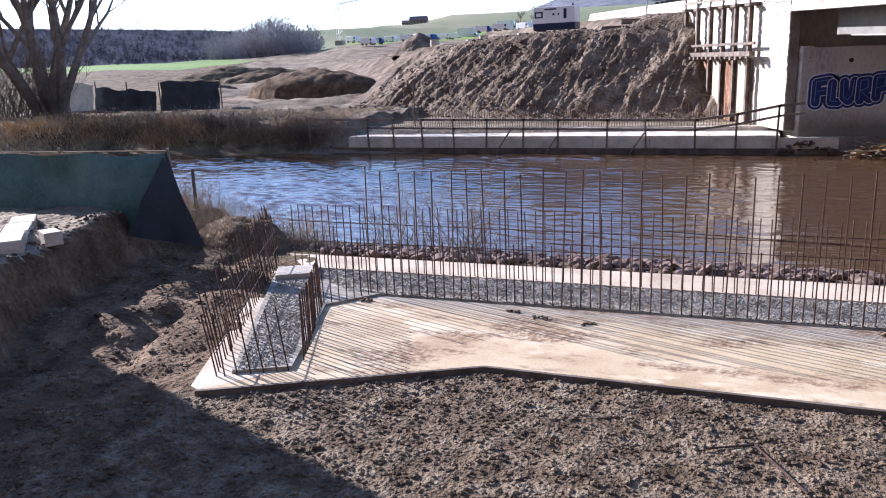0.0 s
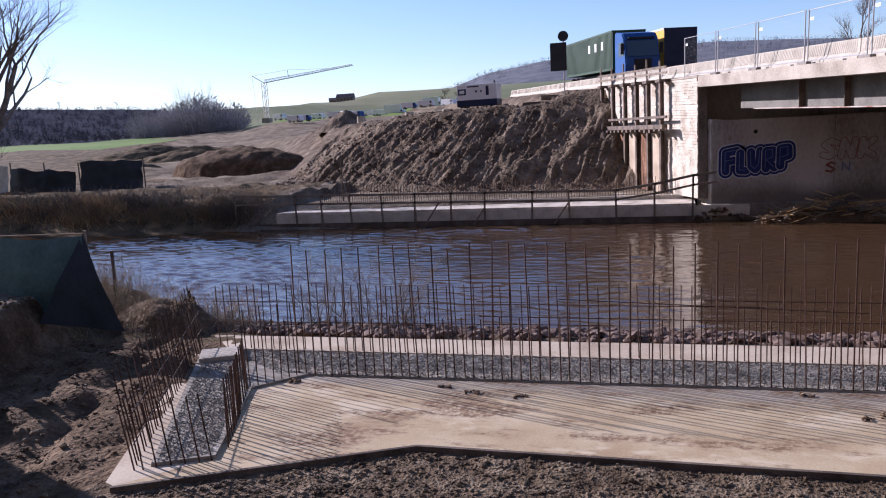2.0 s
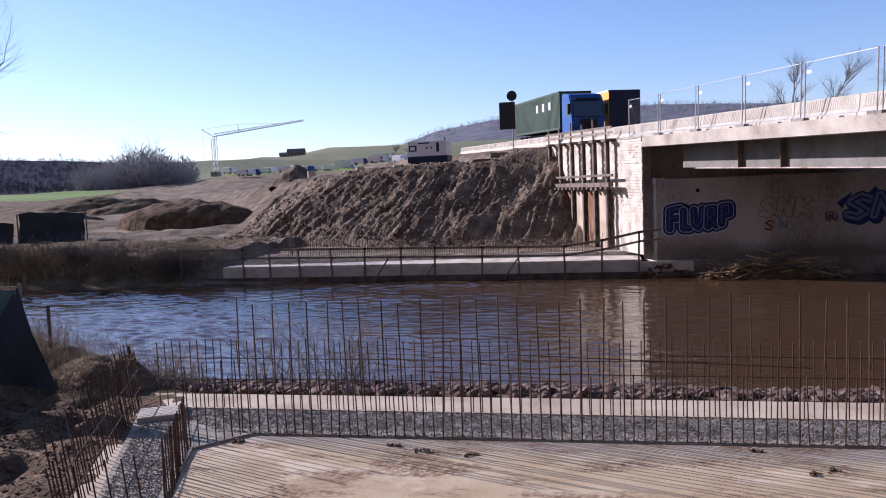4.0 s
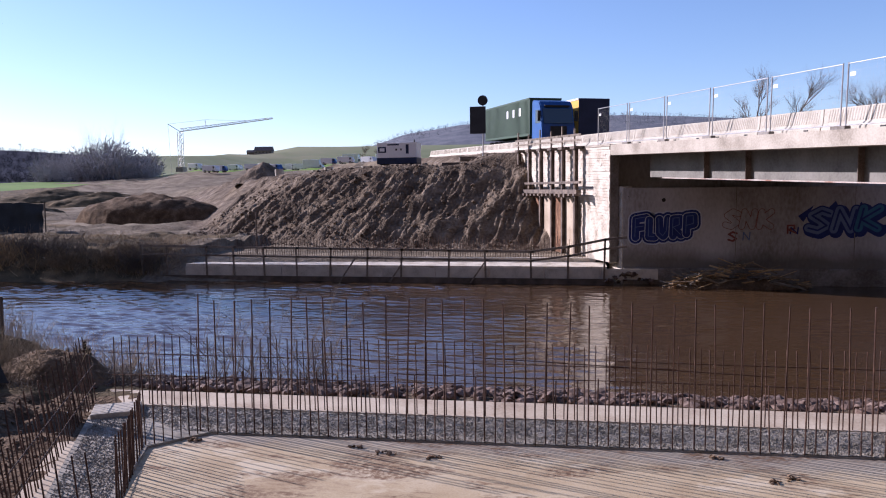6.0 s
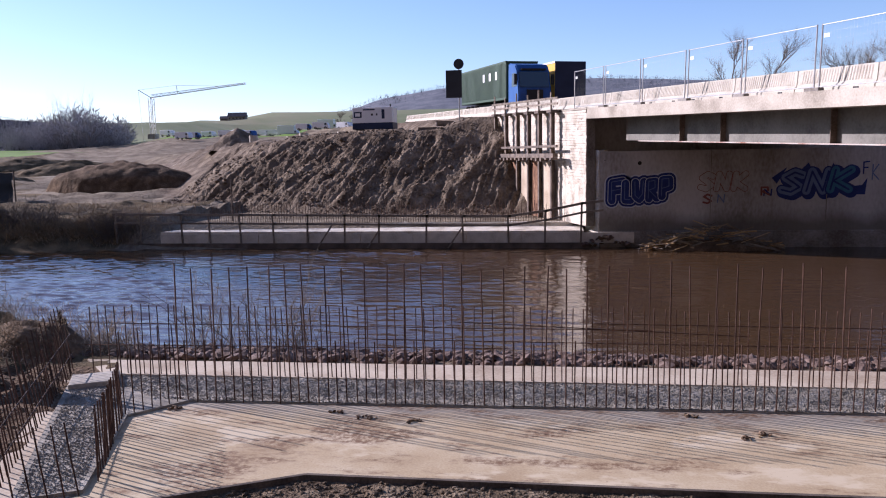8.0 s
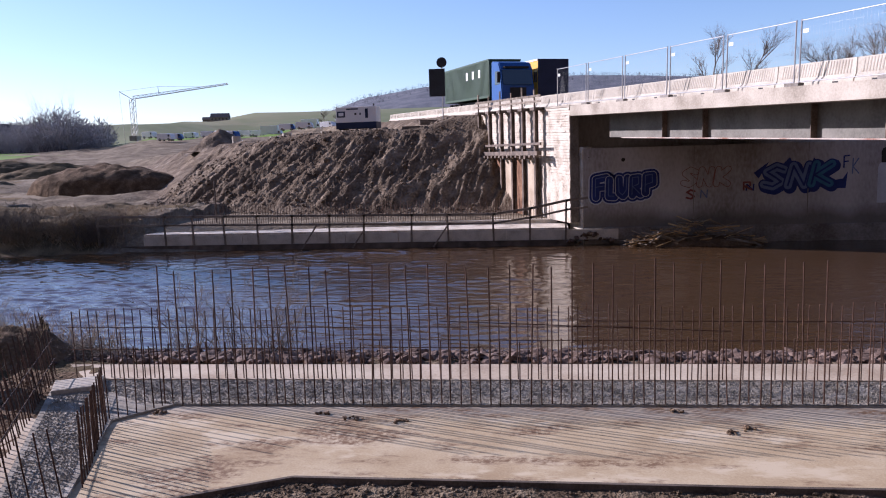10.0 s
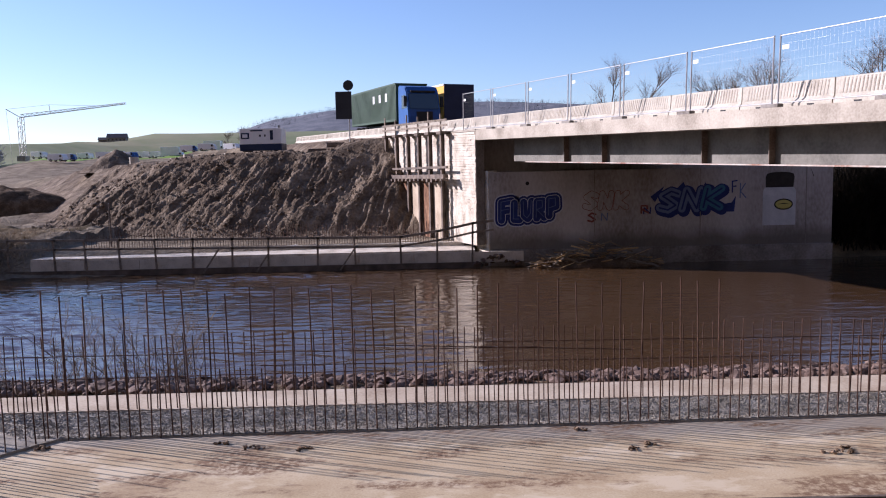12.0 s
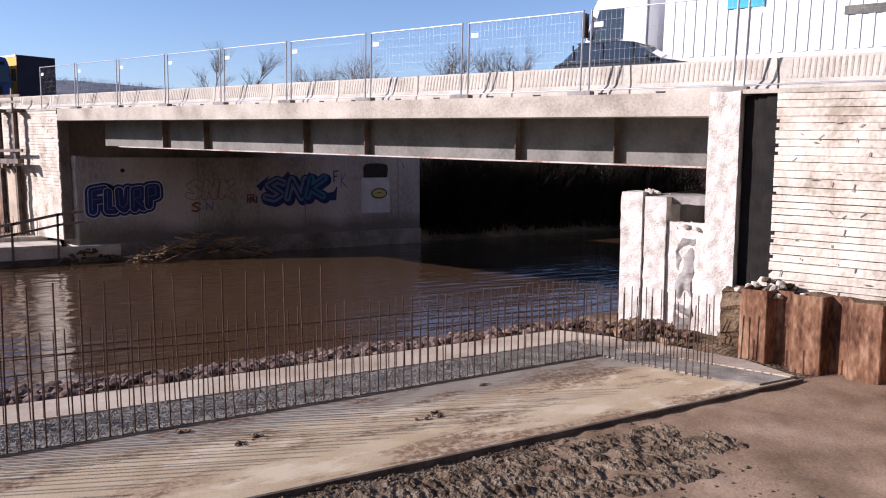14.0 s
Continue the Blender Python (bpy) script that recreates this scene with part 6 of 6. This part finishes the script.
def build_heaps():
    # first heap stands in for a shaded cut face, darkened by its soil tone
    for i, (x, y, rx, ry, hh, key) in enumerate(((-40.5, 69.0, 7.5, 3.6, 3.0, "soil"), (-33.4, 80.0, 3.6, 3.2, 2.4, "embank"), (-71.0, 108.0, 11.0, 5.0, 2.4, "bank"), (-86.0, 118.0, 12.0, 5.0, 2.2, "bank"), (-58.0, 104.0, 6.0, 4.0, 1.6, "soil"), (-62.0, 78.0, 9.0, 4.0, 1.8, "bank"))):
        bm = bmesh.new()
        bmesh.ops.create_grid(bm, x_segments=36, y_segments=28, size=1)
        g = ground_height(x, y) if i != 1 else 5.2
        for v in bm.verts:
            d = math.hypot(v.co.x, v.co.y)
            px, py = v.co.x * rx, v.co.y * ry
            z = hh * max(0.0, 1 - d) ** (0.26 if i == 0 else 0.85) + 0.28 * fbm(px + x, py, 0.8, 4, i) * sm(1.0, 0.8, d)
            v.co = Vector((px, py, z - 0.35))
        ob = tagged(link("soil_heap", bm, M[key], smooth=True), "dark heap of dug soil beside the dirt track", "soil heap", group="soil heaps")
        ob.matrix_basis = pose(x, y, g, 0, 0, 20 * i)


build_heaps()


def build_crane():
    x, y = -128.0, 236.0
    g = ground_height(x, y)
    c = thing("tower_crane", "pale lattice tower crane standing beside the works", "crane", pose(x, y, g, 0, 0, -3))
    top = 23.6 - g
    bm = bmesh.new()
    w = 0.65
    for sx in (-w, w):
        for sy in (-w, w):
            rod(bm, (sx, sy, 0), (sx, sy, top), 0.10, 5)
    k = int(top / 1.6)
    for i in range(k):
        a, b = top * i / k, top * (i + 1) / k
        for sx in (-w, w):
            rod(bm, (sx, -w, a), (sx, w, b), 0.06, 4)
            rod(bm, (-w, sx, a), (w, sx, b), 0.06, 4)
    part("mast", bm, M["crane"], c)
    bm = bmesh.new()
    L = 33.0
    a0, a1 = Vector((0, 0, top)), Vector((L, 0, top + 3.2))
    n = 22
    for (dy, dz) in ((-0.55, 0), (0.55, 0), (0, 0.95)):
        rod(bm, a0 + Vector((0, dy, dz)), a1 + Vector((0, dy * 0.5, dz * 0.4)), 0.09, 5)
    for i in range(n):
        p, q = a0.lerp(a1, i / n), a0.lerp(a1, (i + 0.5) / n)
        e = a0.lerp(a1, (i + 1) / n)
        for dy in (-0.5, 0.5):
            rod(bm, p + Vector((0, dy, 0)), q + Vector((0, 0, 0.9 - 0.5 * i / n)), 0.05, 4)
            rod(bm, q + Vector((0, 0, 0.9 - 0.5 * i / n)), e + Vector((0, dy, 0)), 0.05, 4)
    part("jib", bm, M["crane"], c)
    bm = bmesh.new()
    rod(bm, (0, 0, top), (-4.4, 0, top + 2.6), 0.12, 5)
    rod(bm, (9.5, 0, top + 0.9), (9.2, 0, top + 3.6), 0.10, 5)
    rod(bm, (-4.4, 0, top + 2.6), (9.2, 0, top + 3.6), 0.04, 4)
    rod(bm, (9.2, 0, top + 3.6), (24, 0, top + 2.9), 0.04, 4)
    rod(bm, (-4.4, 0, top + 2.6), (-3.6, 0, top - 14), 0.05, 4)
    part("stays", bm, M["crane"], c)
    bm = boxmesh(-1.3, 1.3, -1.3, 1.3, 0, 1.6, bevel=0.05)
    part("ballast", bm, M["concrete"], c)


build_crane()


def build_house(label, x, y, a, l, w, h, rh):
    g = ground_height(x, y)
    o = thing("farmhouse", label, "house", pose(x, y, g, 0, 0, a))
    bm = boxmesh(-l / 2, l / 2, -w / 2, w / 2, -1, h)
    wall = part("wall", bm, M["darkcon"], o)
    bm = bmesh.new()
    prism(bm, [(-w / 2 - 0.5, h), (w / 2 + 0.5, h), (0, h + rh)], "x", -l / 2 - 0.4, l / 2 + 0.4)
    part("roof", bm, M["roof"], o)
    for i in range(5):
        xx = -l / 2 + (i + 0.5) * l / 5
        bm = boxmesh(xx - 0.6, xx + 0.6, -w / 2 - 0.06, -w / 2 - 0.01, h * 0.3, h * 0.7)
        part("window", bm, M["glass"], wall)


HX, HY = 690 * math.sin(radians(-22.8)), 690 * math.cos(radians(-22.8))
build_house("large dark barn with a steep roof on the hill", HX, HY, 10, 15, 8, 3.0, 3.6)
build_house("small dark barn beside the large one", HX - 13, HY + 4, 15, 8, 6, 1.6, 2.2)


def build_far_vehicles():
    rng = random.Random(12)
    spots = []
    for k in range(16):
        az, r = -27.5 + k * 0.95 + rng.uniform(-0.3, 0.3), rng.uniform(205, 250)
        spots.append((r * math.sin(radians(az)), r * math.cos(radians(az)), "box" if k in (9, 12, 14, 15) else "van"))
    for i, (x, y, k) in enumerate(spots):
        z = ground_height(x, y)
        v = thing("site_vehicle", "small parked white site vehicle far along the dam", "vehicle", pose(x, y, z, 0, 0, rng.uniform(-30, 30)), group="vehicles along the dam")
        l, h = (4.4, 1.9) if k == "van" else (6.5, 3.3)
        bm = boxmesh(-l / 2, l / 2 - 1.1, -0.95, 0.95, 0.4, h, bevel=0.08)
        b = part("body", bm, M["white"], v)
        bm = bmesh.new()
        prism(bm, [(l / 2 - 1.09, 0.4), (l / 2, 0.4), (l / 2, 1.0), (l / 2 - 0.45, 1.75), (l / 2 - 1.09, 1.8)], "y", -0.92, 0.92)
        part("cab", bm, M["blue"] if i % 4 == 2 else M["white"], v)
        bm = boxmesh(l / 2 - 1.0, l / 2 - 0.5, -0.94, 0.94, 1.1, 1.6)
        part("window_band", bm, M["glass"], v)
        for xx in (-l / 2 + 0.9, l / 2 - 0.8):
            for yy in (-0.85, 0.85):
                wheel(v, xx, yy, 0.38, 0.22)


build_far_vehicles()


def build_far_screens():
    s = thing("sheet_screen", "dark sheeting screen on stakes across the river", "screen")
    for (x0, x1, y0, y1, key, h) in ((-57.6, -52.9, 52.6, 52.5, "tarpwhite", 2.5), (-53.2, -46.5, 53.0, 53.0, "tarpdark", 2.0), (-46.3, -42.2, 53.4, 56.0, "tarpdark", 2.6)):
        bm = bmesh.new()
        nx, nz_ = 20, 8
        g = []
        for i in range(nx + 1):
            c = []
            for j in range(nz_ + 1):
                u, v = i / nx, j / nz_
                x, y = x0 + (x1 - x0) * u, y0 + (y1 - y0) * u
                z = ground_height(x, y) - 0.1
                c.append(bm.verts.new((x, y - 0.25 * (1 - v) + 0.18 * fbm(x, v * 3, 0.9, 3, 5.0), z + (h + 0.12 * math.sin(u * 11)) * v)))
            g.append(c)
        for i in range(nx):
            for j in range(nz_):
                bm.faces.new((g[i][j], g[i + 1][j], g[i + 1][j + 1], g[i][j + 1]))
        part("sheet", bm, M[key], s, smooth=True)
    for x, y in ((-57, 53.6), (-53.3, 53.2), (-49.8, 53.2), (-46.4, 53.3), (-42.2, 56.1)):
        bm = bmesh.new()
        z = ground_height(x, y)
        rod(bm, (x, y, z - 0.4), (x, y, z + 2.5), 0.06, 6)
        part("stake", bm, M["darkwood"], s)


build_far_screens()


# ---- trees ----
def build_tree(name, label, m, height, seed, levels=5, spread=0.5, stems=1, r0=None, upright=0.35, kids=4, category="tree", splay=0.45, off=None, reach=1.0):
    rng = random.Random(seed)
    big, fine = ([], []), ([], [])

    def tube(store, a, b, ra, rb, sides):
        V, F = store
        d = (b - a).normalized()
        u = d.orthogonal().normalized()
        w = d.cross(u)
        k = len(V)
        for q in range(sides):
            an = q * 6.28318 / sides
            o = u * math.cos(an) + w * math.sin(an)
            V.append(tuple(a + o * ra))
            V.append(tuple(b + o * rb))
        for q in range(sides):
            e = (q + 1) % sides
            F.append((k + 2 * q, k + 2 * e, k + 2 * e + 1, k + 2 * q + 1))

    def grow(p, d, length, r, level):
        n = 4 if level < 2 else 3
        store, sides = (big, 7) if level < 2 else (fine, 4 if level < 3 else 3)
        for i in range(n):
            q = p + d * (length / n)
            ra, rb = r * (1 - 0.6 * i / n), r * (1 - 0.6 * (i + 1) / n)
            tube(store, p, q, ra, rb, sides)
            if level < levels and (i >= 1 or level > 1):
                for _ in range(rng.choice((kids // 2, kids // 2 + 1)) if level < levels - 1 else kids // 2 + 1):
                    ax = Vector((rng.gauss(0, 1), rng.gauss(0, 1), rng.gauss(0, 0.5))).normalized()
                    e = (d + ax * spread * rng.uniform(0.7, 1.5) + Vector((0, 0, upright * 0.5))).normalized()
                    grow(q, e, length * rng.uniform(0.42, 0.66) * (reach if level < 2 else 1.0), rb * rng.uniform(0.5, 0.7), level + 1)
            d = (d + Vector((rng.gauss(0, 0.10), rng.gauss(0, 0.10), rng.gauss(0, 0.05) + 0.03))).normalized()
            p = q
    t = thing(name, label, category, m)
    r0 = r0 or height * 0.016
    for k in range(stems):
        a = k * 6.28 / stems + rng.uniform(-0.4, 0.4)
        shift = 0 if stems == 1 else (height * 0.05 if off is None else off)
        tilt = 0.03 if stems == 1 else rng.uniform(0.12, splay)
        d = Vector((math.cos(a) * tilt, math.sin(a) * tilt, 1)).normalized()
        grow(Vector((math.cos(a) * shift, math.sin(a) * shift, -0.4)), d, height * 0.55 * rng.uniform(0.85, 1.1), r0 * rng.uniform(0.8, 1.15), 0)
    for (nm, store, mat) in (("trunk", big, M["bark"]), ("crown", fine, M["twig"])):
        me = bpy.data.meshes.new(nm)
        me.from_pydata(store[0], [], store[1])
        me.materials.append(mat)
        ob = new(nm, me)
        ob.parent = t
    return t


build_tree("willow_tree", "large many-stemmed bare willow on the far bank", pose(-53.4, 48.3, 0.3), 22, 11, 5, 0.6, 7, 0.52, 0.30, 3, splay=0.55, off=0.35)
far = build_tree("bare_tree", "bare winter tree behind the bridge", pose(25.9, 118, 1.5), 27, 31, 4, 0.6, 1, 0.40, 0.5, 4, reach=0.66)
far["group"] = "bare trees behind the bridge"
far2 = build_tree("bare_tree", "spreading bare winter tree behind the bridge", pose(46.3, 111, 1.5), 26, 37, 4, 0.75, 1, 0.40, 0.4, 4, reach=0.78)
far2["group"] = "bare trees behind the bridge"
for src, az, r, sc, rot in ((far, 14.8, 122, 1.0, 60), (far2, 19.4, 122, 0.93, 80), (far, 21.4, 124, 0.9, 200), (far2, 29.6, 116, 1.05, 170), (far2, 33.4, 116, 1.05, 30), (far, 31.4, 120, 1.0, 140)):
    x, y = r * math.sin(radians(az)), r * math.cos(radians(az))
    o = copy_thing(src, pose(x, y, 1.4, 0, 0, rot))
    o.scale = (sc, sc, sc)
build_tree("willow_tree", "dense brown bare willow beyond the bridge", pose(54.0, 47.0, 0.5), 26, 53, 4, 0.7, 7, 0.25, 0.25, 6)

wood = build_tree("bare_tree", "tall bare tree in the valley wood", pose(-158, 244, 3), 26, 71, 4, 0.5, 1, 0.30, 0.6, 3)
wood["group"] = "valley wood trees"
rw = random.Random(44)
for i in range(9):
    az, r = rw.uniform(-34.6, -31.8), rw.uniform(262, 300)
    x, y = r * math.sin(radians(az)), r * math.cos(radians(az))
    o = copy_thing(wood, pose(x, y, ground_height(x, y) - 1, 0, 0, rw.uniform(0, 360)))
    k = rw.uniform(0.55, 0.8)
    o.scale = (k, k, k)
for az, r, k in ((-14.2, 300, 0.55), (-15.4, 305, 0.45), (-12.6, 310, 0.4), (-55, 440, 0.3), (-42, 470, 0.28), (-38.5, 470, 0.25), (-62, 440, 0.35)):
    x, y = r * math.sin(radians(az)), r * math.cos(radians(az))
    o = copy_thing(far2, pose(x, y, ground_height(x, y) - 0.5, 0, 0, az * 7))
    o.scale = (k, k, k)


def build_far_wood():
    """Bare crowns of the wooded slopes: each a rounded cloud of thin twig slivers over a few stems."""
    rng = random.Random(77)
    woods = {}
    for i in range(5200):
        V, F = woods.setdefault("grove" if 3300 <= i < 3520 else "slope", ([], []))
        if i < 3300:
            az, r = rng.uniform(-74, -31.0), rng.uniform(250, 455)
            s, nb = rng.uniform(1.4, 2.7), 26
        elif i < 3520:
            # the grove at the wood's end
            az, r = rng.uniform(-37.5, -30.3), rng.uniform(252, 290)
            s, nb = (5.0 + 9.5 * rng.random() ** 1.5) * (1 - 0.35 * abs(az + 33) / 4.5), 110
        else:
            az, r = rng.uniform(-16, 38), rng.uniform(1900, 2320)
            s, nb = rng.uniform(7, 13), 9
        x, y = r * math.sin(radians(az)), r * math.cos(radians(az))
        z = ground_height(x, y) - 0.3
        rad = s * rng.uniform(0.38, 0.55)
        for b in range(nb):
            d = Vector((rng.gauss(0, 1), rng.gauss(0, 1), rng.gauss(0, 1))).normalized() * rng.random() ** 0.4
            p = Vector((x + d.x * rad, y + d.y * rad, z + s * (0.52 + 0.46 * d.z)))
            g = Vector((d.x * 0.9 + rng.gauss(0, 0.55), d.y * 0.9 + rng.gauss(0, 0.55), 0.3 + d.z * 0.4 + 0.5 * rng.random())).normalized()
            q = p + g * s * (rng.uniform(0.06, 0.16) if nb == 110 else rng.uniform(0.10, 0.24))
            w = g.orthogonal()
            w.rotate(Matrix.Rotation(rng.uniform(0, 6.283), 3, g))
            w *= s * rng.uniform(0.012, 0.035) * (0.36 if nb == 110 else 1.0)
            k = len(V)
            V += [tuple(p - w), tuple(p + w), tuple(q + w * 0.3), tuple(q - w * 0.3)]
            F.append((k, k + 1, k + 2, k + 3))
            if b % 6 == 0:
                o = Vector((x + d.x * rad * 0.25, y + d.y * rad * 0.25, z))
                k = len(V)
                V += [tuple(o - w * 0.8), tuple(o + w * 0.8), tuple(p + w * 0.5), tuple(p - w * 0.5)]
                F.append((k, k + 1, k + 2, k + 3))
    for key, mat, label in (("slope", "slope_twigs", "bare woods on the far slopes, blue-grey with painted haze"), ("grove", "grove_twigs", "bare grove at the end of the valley wood, lightened against self-shading")):
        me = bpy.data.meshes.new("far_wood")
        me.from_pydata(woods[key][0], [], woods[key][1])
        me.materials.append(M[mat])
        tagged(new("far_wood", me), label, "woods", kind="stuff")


build_far_wood()


def build_dam_clods():
    """Clay lumps lying over the dam's slope."""
    rng = random.Random(61)
    V, F = [], []
    bm = bmesh.new()
    bmesh.ops.create_icosphere(bm, subdivisions=1, radius=1)
    for v in bm.verts:
        v.co *= rng.uniform(0.55, 1.2)
    bm.verts.index_update()
    co = [v.co.copy() for v in bm.verts]
    fs = [tuple(v.index for v in f.verts) for f in bm.faces]
    bm.free()
    for i in range(2600):
        x = rng.uniform(-30, 0.5)
        y = lerp_table(TOE, x) + 8.5 * rng.random() ** 1.3 - 0.8
        s, n = sn(x, y)
        if n > -1.2:
            continue
        r = 0.04 + 0.15 * rng.random() ** 4
        z = ground_height(x, y)
        k = len(V)
        a = rng.uniform(0, 6.3)
        c, d = math.cos(a) * r, math.sin(a) * r
        for q in co:
            V.append((x + q.x * c * 1.3 - q.y * d, y + q.x * d * 1.3 + q.y * c, z + q.z * r * 0.75))
        F += [tuple(k + w for w in f) for f in fs]
    me = bpy.data.meshes.new("clay_clods")
    me.from_pydata(V, [], F)
    me.materials.append(M["embank"])
    tagged(new("clay_clods", me), "lumps of dug brown clay on the dam", "clay", kind="stuff")


build_dam_clods()
